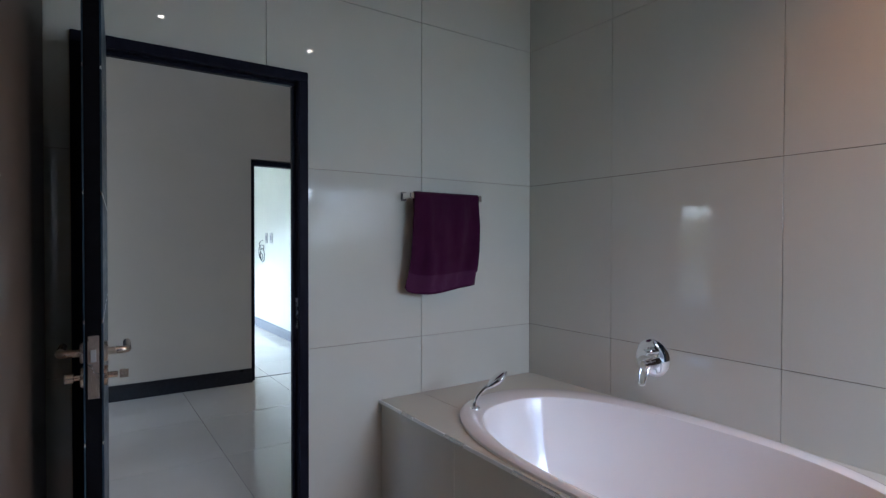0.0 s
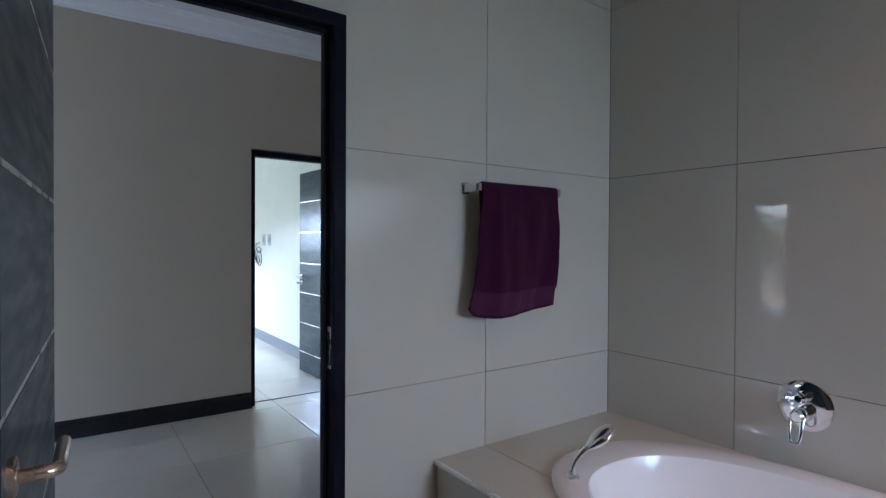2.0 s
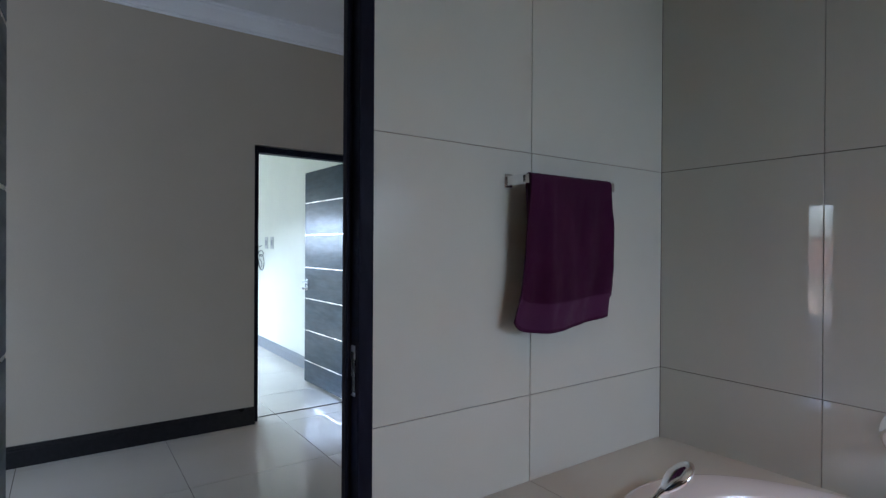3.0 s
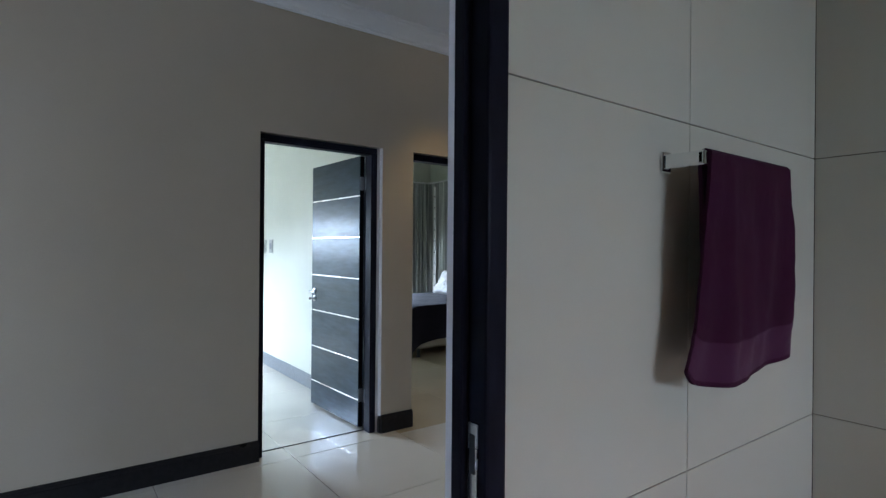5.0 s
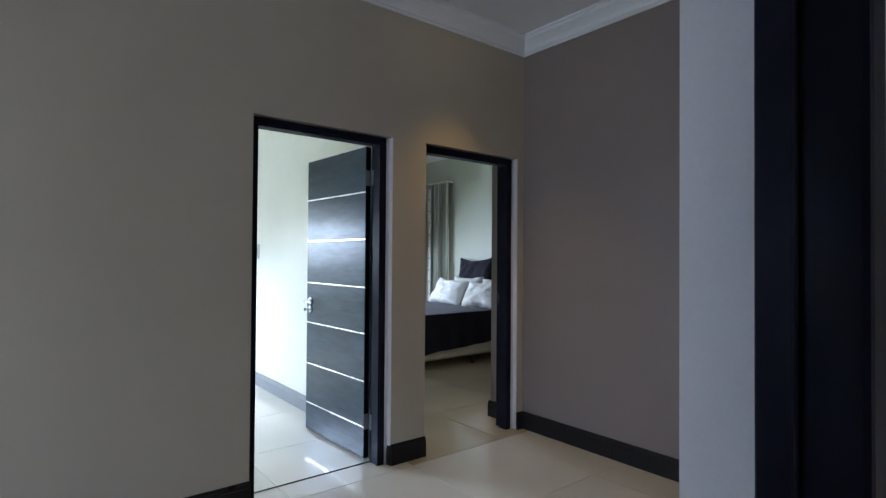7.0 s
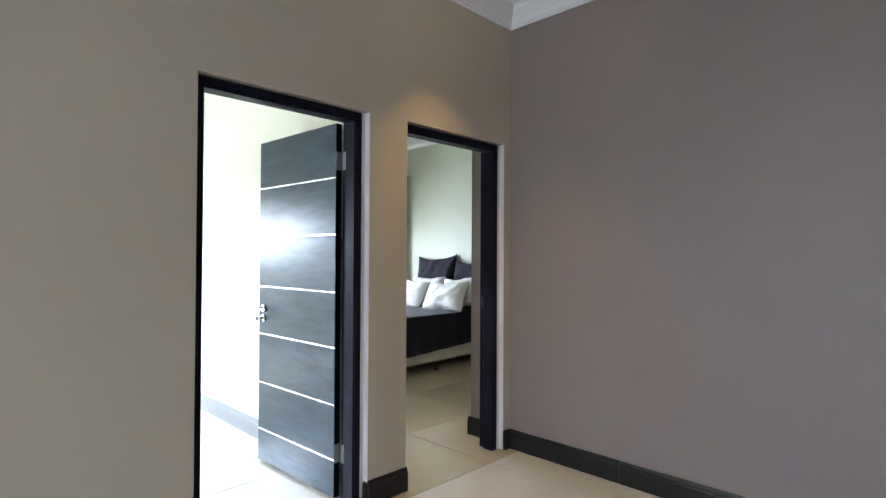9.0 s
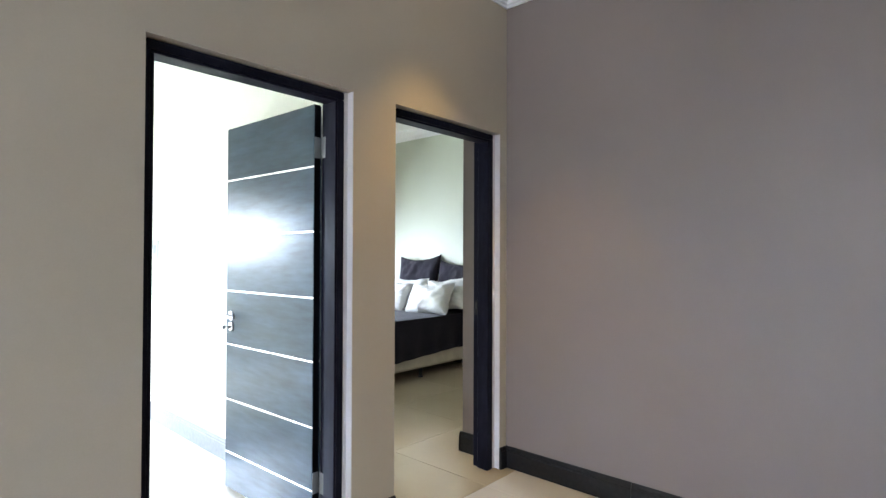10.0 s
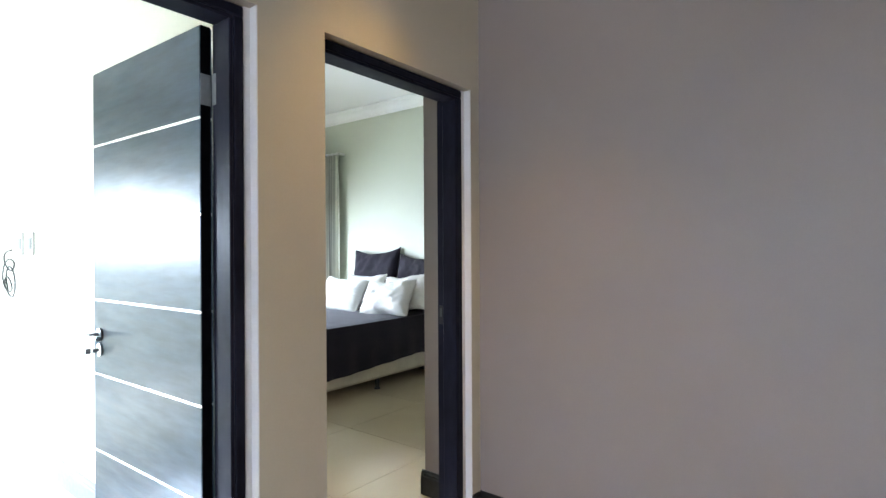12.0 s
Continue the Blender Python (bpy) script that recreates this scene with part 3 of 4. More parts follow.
def deck_edge(k):
    """Where the ray from the tub's middle through its rim leaves the deck."""
    c = Vector((OUT[0], OUT[1], 0))
    d = oval(OUT[0], OUT[1], OUT[2], OUT[3], 0, k) - c
    best = 1e9
    if d.x > 1e-6:
        best = min(best, (BE - 0.001 - c.x) / d.x)
    if d.y > 1e-6:
        best = min(best, (BN - 0.001 - c.y) / d.y)
    if d.y < -1e-6:
        best = min(best, (SOUTH_END - c.y) / d.y)
    nrm = Vector((-V.y, V.x, 0))
    den = d.dot(nrm)
    if den > 1e-6:
        best = min(best, (APRON_TOP - c).dot(nrm) / den)
    return c + d * max(best, 1.004)


surround = thing("bath_surround", (1.75, 1.3, 0), "cream tiled bath deck and apron with metal edge trim", "bath surround", kind="structure")


def deck_piece(cuts):
    bm = bmesh.new()
    M2 = 96 * 2
    inner, outer = [], []
    for k in range(M2):
        a = k / 2
        inner.append(oval(OUT[0], OUT[1], OUT[2] - 0.012, OUT[3] - 0.012, 0, a))
        outer.append(deck_edge(a))
    z0, z1 = DECK - 0.02, DECK
    vs = [[bm.verts.new((p.x, p.y, z)) for p in ring] for ring, z in ((inner, z0), (inner, z1), (outer, z1), (outer, z0))]
    for a, b in zip(vs, vs[1:] + vs[:1]):
        for k in range(M2):
            bm.faces.new((a[k], a[(k + 1) % M2], b[(k + 1) % M2], b[k]))
    for point, normal in cuts:
        geom = bm.verts[:] + bm.edges[:] + bm.faces[:]
        cut = bmesh.ops.bisect_plane(bm, geom=geom, plane_co=point, plane_no=normal, clear_inner=True)
        bmesh.ops.edgeloop_fill(bm, edges=[e for e in cut["geom_cut"] if isinstance(e, bmesh.types.BMEdge)])
    return bm


G = 0.0016
YJ, XJ = 1.862, 1.507
part("deck_tile", deck_piece([((0, YJ + G, 0), (0, 1, 0)), ((XJ - G, 0, 0), (-1, 0, 0))]), M_TILE, surround)
part("deck_tile", deck_piece([((0, YJ + G, 0), (0, 1, 0)), ((XJ + G, 0, 0), (1, 0, 0))]), M_TILE, surround)
part("deck_tile", deck_piece([((0, YJ - G, 0), (0, -1, 0)), ((1.77 - G, 0, 0), (-1, 0, 0)), ((0, 1.045 + G, 0), (0, 1, 0))]), M_TILE, surround)
part("deck_tile", deck_piece([((0, 1.045 - G, 0), (0, -1, 0)), ((1.77 - G, 0, 0), (-1, 0, 0))]), M_TILE, surround)
part("deck_tile", deck_piece([((0, YJ - G, 0), (0, -1, 0)), ((1.77 + G, 0, 0), (1, 0, 0))]), M_TILE, surround)


def along_apron(s, w, z):
    p = APRON_TOP - V * s + Vector((V.y, -V.x, 0)) * w
    return Vector((p.x, p.y, z))


def apron_box(s0, s1, w0, w1, z0, z1, bev):
    bm = bmesh.new()
    box(bm, s0, s1, w0, w1, z0, z1, bev)
    for v in bm.verts:
        v.co = along_apron(v.co.x, v.co.y, v.co.z)
    return bm


for s0, s1 in ((0.012, 0.645), (0.648, 1.455), (1.458, 2.64)):
    part("apron_tile", apron_box(s0, s1, 0.006, 0.016, 0.003, DECK - 0.022, 0.001), M_TILE, surround)
part("grout_bed", apron_box(0.02, 2.64, 0.016, 0.06, 0.0, DECK - 0.022, 0.0), M_GROUT, surround)
part("edge_trim", apron_box(0.004, 2.64, -0.003, 0.006, DECK - 0.014, DECK + 0.0015, 0.0015), M_ALU, surround, "slim metal tile edge trim")
part("end_panel", boxes((apron_x(SOUTH_END) + 0.02, BE, SOUTH_END, SOUTH_END + 0.02, 0, DECK - 0.022)), M_TILE, surround)

# Hand shower on the rim
rim_z = DECK + 0.022
shower = thing("hand_shower", (1.529, 2.066, rim_z), "chrome hand shower on a curved stem, resting on the bath rim", "hand shower")
SB = Vector((1.529, 2.066, rim_z))
part("flange", lathe(bmesh.new(), [(0, 0.024), (0.004, 0.024), (0.010, 0.019), (0.014, 0.013), (0.030, 0.011)], SB, (0, 0, 1), 28), M_CHROME, shower, smooth=True)
SR, SZ = Vector((0.94, -0.34, 0)), Vector((0, 0, 1))
STEM = [SB + SR * r + SZ * h for r, h in ((0, 0.020), (0.003, 0.038), (0.012, 0.056), (0.026, 0.073), (0.042, 0.087), (0.058, 0.098))]
part("stem", tube(bmesh.new(), STEM, [0.0085, 0.0085, 0.009, 0.009, 0.0095, 0.011], 16), M_CHROME, shower, smooth=True)
hd = (SR * 0.80 + SZ * 0.60).normalized()
flat = (SZ * 0.80 - SR * 0.60).normalized()
wide = hd.cross(flat)
HC = SB + SR * 0.106 + SZ * 0.130


def paddle(length, width, depth, shift):
    bm = bmesh.new()
    bmesh.ops.create_uvsphere(bm, u_segments=28, v_segments=16, radius=1.0)
    for v in bm.verts:
        taper = 1 - 0.35 * max(0.0, -v.co.x)
        v.co = HC + flat * shift + hd * v.co.x * length + wide * v.co.y * width * taper + flat * v.co.z * depth
    return bm


head = part("spray_head", paddle(0.064, 0.041, 0.017, 0.0), M_CHROME, shower, smooth=True)
part("spray_face", paddle(0.050, 0.033, 0.011, -0.0085), M_WINFRAME, head, "grey spray face", smooth=True)

# Mixer on the wall
TAP = Vector((BE, 1.648, 0.760))
mixer = thing("bath_mixer", TAP, "chrome wall-mounted bath mixer with round plate and loop lever", "tap")
W = (-1, 0, 0)
part("plate", lathe(bmesh.new(), [(0, 0.092), (0.004, 0.092), (0.008, 0.087), (0.011, 0.066), (0.010, 0.02)], TAP, W, 48), M_CHROME, mixer, smooth=True)
knob = TAP + Vector((0, 0, 0.034))
part("diverter_knob", lathe(bmesh.new(), [(0.008, 0.021), (0.030, 0.020), (0.032, 0.015), (0.058, 0.015), (0.062, 0.011)], knob, W, 28), M_CHROME, mixer, smooth=True)
body = TAP + Vector((0, 0, -0.028))
lever_body = part("lever_body", lathe(bmesh.new(), [(0.008, 0.029), (0.040, 0.028), (0.044, 0.024), (0.070, 0.023), (0.078, 0.016)], body, W, 28), M_CHROME, mixer, smooth=True)
lp = [(0.058, 0.019, -0.004), (0.072, 0.019, -0.02), (0.082, 0.018, -0.055), (0.088, 0.016, -0.082), (0.089, 0.008, -0.091), (0.089, -0.008, -0.091), (0.088, -0.016, -0.082),
      (0.082, -0.018, -0.055), (0.072, -0.019, -0.02), (0.058, -0.019, -0.004)]
part("loop_lever", tube(bmesh.new(), [body + Vector((-a, b, c)) for a, b, c in lp], 0.0062, 10), M_CHROME, lever_body, smooth=True)

# Towel rail and towel
RZ, RY = 1.556, 2.416
rail = thing("towel_rail", (1.60, BN, RZ), "square chrome towel rail fixed to the tiled wall", "towel rail")
part("bar", boxes((1.384, 1.838, RY - 0.005, RY + 0.005, RZ - 0.013, RZ + 0.013), bevel=0.0015), M_CHROME, rail)
for x in (1.384, 1.816):
    post = part("post", boxes((x, x + 0.022, RY - 0.008, BN - 0.008, RZ - 0.016, RZ + 0.016), bevel=0.002), M_CHROME, rail)
    part("wall_plate", boxes((x - 0.006, x + 0.028, BN - 0.008, BN - 0.0005, RZ - 0.024, RZ + 0.024), bevel=0.002), M_CHROME, post)


def towel_sheet(front_len, back_len, thick=0.009):
    """A folded towel hung over the bar: soft folds, a bellied lower edge, fuller on one side."""
    bm = bmesh.new()
    nx, ns = 48, 96
    total = front_len + back_len + 0.05
    grid = []
    for j in range(ns + 1):
        s = j / ns * total
        row = []
        for i in range(nx + 1):
            u = i / nx
            if s < front_len:
                down, side = front_len - s, 1
                y, z = RY - 0.016, RZ + 0.008 - down
            elif s < front_len + 0.05:
                a = (s - front_len) / 0.05 * math.pi
                y, z = RY - 0.016 * math.cos(a), RZ + 0.008 + 0.014 * math.sin(a)
                down, side = 0, 0
            else:
                down, side = s - front_len - 0.05, -1
                y, z = RY + 0.016, RZ + 0.008 - down
            f = min(down / 0.5, 1.0)
            x0 = 1.405 - 0.043 * f ** 1.8 - 0.008 * math.sin(f * 7) * f
            x1 = 1.808 + 0.016 * math.sin(f * math.pi) - 0.032 * f - 0.010 * (f > 0.84)
            if side < 0:
                x0, x1 = x0 + 0.06 * f, x1 - 0.02 * f
            x = x0 + (x1 - x0) * u
            fold = (0.012 * math.sin(u * 5.2 + 0.4) + 0.006 * math.sin(u * 13 + 1.8 * f) + 0.0025 * math.sin(u * 27 + 2 * f)) * f
            fold += 0.024 * f * u ** 1.4 - 0.040 * f * (1 - u) ** 2.2 + 0.020 * math.exp(-((u - 0.20 - 0.10 * f) / 0.09) ** 2) * f ** 0.5
            fold += 0.0045 * math.sin(u * 19 + 0.6) * math.sin(min(f * 1.25, 1) * math.pi) * (u > 0.25)
            soft = 0.003 * noise.noise(Vector((x * 9, z * 9, side))) + 0.0016 * noise.noise(Vector((x * 40, z * 40, side)))
            y -= (fold * (1 if side >= 0 else 0.12) + soft) * (1 if side else 0.2)
            sag = (0.026 * math.sin(u ** 0.62 * math.pi) - 0.016 * max(0.0, 1 - u / 0.08) ** 2 - 0.014 * u * u) * f ** 2 * (side == 1)
            row.append(bm.verts.new((x, min(y, BN - 0.010), z - sag)))
        grid.append(row)
    for j in range(ns):
        for i in range(nx):
            s = (j + 0.5) / ns * total
            fc = bm.faces.new((grid[j][i], grid[j][i + 1], grid[j + 1][i + 1], grid[j + 1][i]))
            fc.material_index = 1 if 0.010 < s < 0.085 else 0
    bmesh.ops.recalc_face_normals(bm, faces=bm.faces[:])
    bmesh.ops.solidify(bm, geom=bm.faces[:], thickness=thick)
    return bm


towel = part("towel", towel_sheet(0.490, 0.41), [M_PURPLE, M_PURPLE_BAND], smooth=True)
tagged(towel, "dark purple terry towel hanging over the chrome rail", "towel")


def downlight(x, y, label):
    root = thing("downlight", (x, y, CEIL), label, "downlight", group="recessed ceiling downlights")
    part("bezel", lathe(bmesh.new(), [(0, 0.046), (0.004, 0.046), (0.006, 0.042), (0.006, 0.030), (0.0005, 0.028)], (x, y, CEIL), (0, 0, -1), 32), M_ALU, root, smooth=True)
    part("lamp_face", lathe(bmesh.new(), [(0.0065, 0.027), (0.008, 0.024)], (x, y, CEIL), (0, 0, -1), 24), M_LAMP, root, "glowing lamp face")


downlight(2.676, 4.78, "lit warm recessed downlight with a metal bezel")
downlight(0.52, 0.38, "lit warm recessed downlight with a metal bezel")
downlight(1.70, 0.31, "lit warm recessed downlight with a metal bezel")

structure("threshold_strip", boxes((A0 + 0.045, A1 - 0.057, 5.352, 5.362, 0.0, 0.004), bevel=0.001), M_SKIRT, "dark metal threshold strip in the study doorway")

# ---- study: socket plates and loose cable on the wall ----
for y, zc in ((7.87, 1.370), (8.10, 1.370)):
    sw = thing("wall_plate", (STUDY_E, y, zc), "white plastic wall socket plate", "socket plate", group="socket plates on the study wall")
    part("plate", boxes((STUDY_E - 0.009, STUDY_E, y - 0.06, y + 0.06, zc - 0.075, zc + 0.075), bevel=0.004), M_SOCKET, sw)
    part("insert", boxes((STUDY_E - 0.013, STUDY_E - 0.0095, y - 0.03, y + 0.03, zc - 0.035, zc + 0.035), bevel=0.0015), M_WINFRAME, sw)
bm = bmesh.new()
pts = []
for i in range(150):
    a = i / 149
    ang = a * 2 * math.pi * 3.4
    r = 0.075 + 0.05 * math.sin(a * 9) * a
    pts.append((STUDY_E - 0.012 - 0.018 * abs(math.sin(a * 13)), 8.27 + r * math.sin(ang) * 1.3 + 0.05 * math.sin(a * 4), 1.33 - 0.23 * min(1, a * 2.2) + r * math.cos(ang) * min(1, a * 4)))
tube(bm, pts, 0.0046, 8)
tagged(part("loose_cable", bm, M_CABLE, smooth=True), "tangled black cable hanging from the wall plate", "cable")
part_socket = thing("wall_socket", (STUDY_E, 8.75, 0.42), "white plastic plug socket near the skirting", "socket")
part("plate", boxes((STUDY_E - 0.009, STUDY_E, 8.69, 8.81, 0.36, 0.48), bevel=0.004), M_PLASTIC, part_socket)

# ---- bedroom ----
def cushion(name, centre, size, lean, turn, material, label, puff=0.5, group="", seed=0, frill=0.0, roll=0.0):
    """A stuffed pillow: two puffed faces meeting at a pinched seam with pulled-out corners. size: width, height, thickness."""
    bm = bmesh.new()
    n = 34
    w, h, t = size
    sheets = []
    for s in (1, -1):
        grid = []
        for i in range(n + 1):
            row = []
            for j in range(n + 1):
                u, v = 2 * i / n - 1, 2 * j / n - 1
                bulge = ((1 - u ** 4) * (1 - v ** 4)) ** puff
                pull = 1 - 0.10 * (1 - u * u) * abs(v) ** 2 - 0.10 * (1 - v * v) * abs(u) ** 2
                wr = 0.022 * noise.noise(Vector((u * 1.7 + seed, v * 1.7, s))) + 0.013 * noise.noise(Vector((u * 4 + v * 2, v * 3 + seed * 3, s))) + 0.008 * noise.noise(Vector((u * 9 + seed, v * 9, s)))
                edge = max(abs(u), abs(v))
                fr = frill * math.sin((u + v * 1.3) * 40 + seed) * (edge > 0.93)
                row.append(bm.verts.new((u * w / 2 * pull, s * (t / 2 * bulge) + wr * (0.3 + bulge) + fr, v * h / 2 * pull + 0.05 * h * (abs(u) ** 3 - 0.4) * (v > 0) * v + 0.015 * noise.noise(Vector((u * 2, seed, v))))))
            grid.append(row)
        sheets.append(grid)
        for i in range(n):
            for j in range(n):
                bm.faces.new((grid[i][j], grid[i + 1][j], grid[i + 1][j + 1], grid[i][j + 1]))
    bmesh.ops.remove_doubles(bm, verts=bm.verts[:], dist=0.004)
    m = Matrix.Translation(centre) @ Matrix.Rotation(radians(turn), 4, "Z") @ Matrix.Rotation(radians(lean), 4, "X") @ Matrix.Rotation(radians(roll), 4, "Y")
    for v in bm.verts:
        v.co = m @ v.co
    return tagged(part(name, bm, material, smooth=True), label, "pillow", group)


BX0, BX1, BY0, BY1 = 3.89, 5.70, 7.315, 8.85
BTOP = 0.655
bed = thing("bed", ((BX0 + BX1) / 2, (BY0 + BY1) / 2, 0), "double bed with charcoal cover over a cream quilted base", "bed")
bm = boxes((BX0, BX1, BY0, BY1, 0.10, 0.36), bevel=0.03)
part("bed_base", bm, M_BASE_CLOTH, bed, "cream quilted divan base")
part("mattress", boxes((BX0 + 0.02, BX1, BY0 + 0.02, BY1 - 0.02, 0.36, BTOP - 0.012), bevel=0.04), M_BASE_CLOTH, bed, "cream quilted mattress under the cover")
for x in (BX0 + 0.10, 4.84, BX1 - 0.12):
    for y in (BY0 + 0.045, BY1 - 0.08):
        part("leg", lathe(bmesh.new(), [(0, 0.028), (0.012, 0.028), (0.016, 0.018), (0.075, 0.022), (0.10, 0.022)], (x, y, 0), (0, 0, 1), 16), M_CABLE, bed, smooth=True)
bm = bmesh.new()
nx, ny = 60, 70
drop = 0.41
span = BY1 - BY0
grid = []
for i in range(nx + 1):
    row = []
    x = BX0 - 0.035 + (BX1 - BX0 + 0.02) * i / nx
    for j in range(ny + 1):
        s = -drop + (span + 2 * drop) * j / ny
        hang = max(0.0, -s, s - span)
        y = BY0 - 0.022 if s < 0 else (BY1 + 0.022 if s > span else BY0 + s)
        z = BTOP - hang
        if hang == 0:
            e = min(s, span - s)
            z -= 0.03 * max(0, 1 - e / 0.05) ** 2
            z += 0.006 * noise.noise(Vector((x * 3, y * 3, 0))) + 0.003 * noise.noise(Vector((x * 11, y * 11, 0)))
        else:
            k = hang / drop
            wave = 0.012 * math.sin(x * 9) * k + 0.008 * math.sin(x * 23 + 1) * k
            y += (-1 if s < 0 else 1) * (wave + 0.01 * k)
            z += 0.012 * math.sin(x * 5 + 0.5) * k + 0.02 * (x - 4.8) * k - 0.13 * math.exp(-max(0.0, x - BX0) / 0.22) * k
        f = max(0.0, (BX0 + 0.04 - x) / 0.075)
        z -= 0.03 * f * f
        row.append(bm.verts.new((x, y, z)))
    grid.append(row)
for i in range(nx):
    for j in range(ny):
        bm.faces.new((grid[i][j], grid[i + 1][j], grid[i + 1][j + 1], grid[i][j + 1]))
foot = [grid[0]]
for k in range(1, 6):
    foot.append([bm.verts.new(v.co + Vector((-0.012 - 0.01 * math.sin(v.co.y * 8), 0, -0.080 * k))) if abs(v.co.z - BTOP) < 0.1 else bm.verts.new(v.co + Vector((-0.002 * k, 0, -0.012 * k))) for v in grid[0]])
for a, b in zip(foot, foot[1:]):
    for j in range(ny):
        bm.faces.new((a[j], a[j + 1], b[j + 1], b[j]))
bmesh.ops.recalc_face_normals(bm, faces=bm.faces[:])
bmesh.ops.solidify(bm, geom=bm.faces[:], thickness=0.012)
tagged(part("bed_cover", bm, M_BLACK_CLOTH, smooth=True), "charcoal bed cover draped over the double bed", "bedspread")

PG = "pillows on the bed"
BIG = "large charcoal continental pillow leaning on the wall"
SMALL = "plump white cotton pillow with a frilled edge"
cushion("pillow", (5.605, 8.175, 0.985), (0.70, 0.68, 0.16), 14, 94, M_BLACK_CLOTH, BIG, group=PG, seed=1, frill=0.004, roll=3)
cushion("pillow", (5.610, 7.490, 0.945), (0.70, 0.64, 0.16), 14, 90, M_BLACK_CLOTH, BIG, group=PG, seed=2, frill=0.004)
cushion("pillow", (5.430, 8.180, 0.840), (0.62, 0.42, 0.15), 22, 90, M_WHITE_CLOTH, SMALL, group=PG, seed=3, frill=0.006)
cushion("pillow", (5.430, 7.535, 0.860), (0.68, 0.40, 0.15), 22, 87, M_WHITE_CLOTH, SMALL, group=PG, seed=4, frill=0.006, roll=7)
cushion("pillow", (5.250, 8.330, 0.815), (0.66, 0.40, 0.19), 30, 92, M_WHITE_CLOTH, SMALL, group=PG, seed=5, frill=0.006, roll=-3)
cushion("pillow", (5.240, 7.610, 0.815), (0.66, 0.40, 0.20), 30, 90, M_WHITE_CLOTH, SMALL, group=PG, seed=6, frill=0.006, roll=4)


def curtain(name, a, b, top, bottom, inward, label, waves=9, depth=0.05):
    """A gathered curtain from a to b: a pleated heading and deep uneven folds."""
    bm = bmesh.new()
    a, b, n = Vector((*a, 0)), Vector((*b, 0)), Vector((*inward, 0))
    nu, nv = waves * 14, 26
    grid = []
    for i in range(nu + 1):
        u = i / nu
        row = []
        for j in range(nv + 1):
            v = j / nv
            ph = u * waves * 2 * math.pi
            d = depth * (0.55 + 0.45 * v) * (math.sin(ph + 0.7 * math.sin(u * 7)) + 0.35 * math.sin(2 * ph + 4 * u) * v)
            sway = 0.015 * math.sin(v * 3 + u * 11) * v
            p = a + (b - a) * (u + 0.004 * math.sin(ph * 2)) + n * (0.10 + d + sway)
            row.append(bm.verts.new((p.x, p.y, top - (top - bottom) * v + 0.012 * abs(math.sin(ph)) * (v == 0))))
        grid.append(row)
    for i in range(nu):
        for j in range(nv):
            bm.faces.new((grid[i][j], grid[i + 1][j], grid[i + 1][j + 1], grid[i][j + 1]))
    bmesh.ops.solidify(bm, geom=bm.faces[:], thickness=0.003)
    root = thing(name, (a + b) / 2, label, "curtain", group="bedroom curtains")
    cloth = part("cloth", bm, M_CURTAIN, root, smooth=True)
    return root, cloth


curtain("curtain", (BED_E, 9.54), (BED_E, 8.84), 2.49, 0.03, (-1, 0), "grey-green striped curtain gathered beside the bed", waves=8, depth=0.045)
curtain("curtain", (5.60, BED_N), (4.72, BED_N), 2.49, 0.03, (0, -1), "grey-green striped curtain gathered at the window", waves=9, depth=0.055)
edge_root = thing("curtain_edging", (5.58, 9.24, 0.03), "pale buttoned edge panel of the grey curtain", "curtain", group="bedroom curtains")
bm = bmesh.new()
box(bm, 5.578, 5.586, 9.20, 9.28, 0.03, 2.42, 0.002)
panel = part("cloth", bm, M_CURTAIN_EDGE, edge_root)
for k in range(11):
    part("button", lathe(bmesh.new(), [(0, 0.012), (0.005, 0.012), (0.008, 0.008)], (5.578, 9.24, 0.35 + 0.19 * k), (-1, 0, 0), 12), M_CABLE, panel, smooth=True)
for p0, p1, bracket in (((5.645, 9.56, 2.510), (5.645, 8.80, 2.510), (5.64, BED_E, 8.83, 8.85)), ((5.70, 9.52, 2.510), (2.8, 9.52, 2.510), (4.9, 4.92, 9.515, BED_N))):
    rod = thing("curtain_rod", p0, "slim white curtain rod with rings", "curtain rod", group="bedroom curtain rods")
    part("rod", tube(bmesh.new(), [p0, p1], 0.011, 12), M_PLASTIC, rod, smooth=True)
    part("bracket", boxes((*bracket, 2.497, 2.523), bevel=0.002), M_PLASTIC, rod)
    d = Vector(p1) - Vector(p0)
    side = Vector((d.y, d.x, 0)).normalized()
    for k in range(8):
        c = Vector(p0) + d * (0.08 + 0.12 * k) * (1 if p0[0] == p1[0] else 0.3)
        part("ring", tube(bmesh.new(), [c + 0.019 * (math.cos(q) * side + math.sin(q) * Vector((0, 0, 1))) for q in (2 * math.pi * i / 14 for i in range(15))], 0.003, 6), M_PLASTIC, rod, smooth=True)

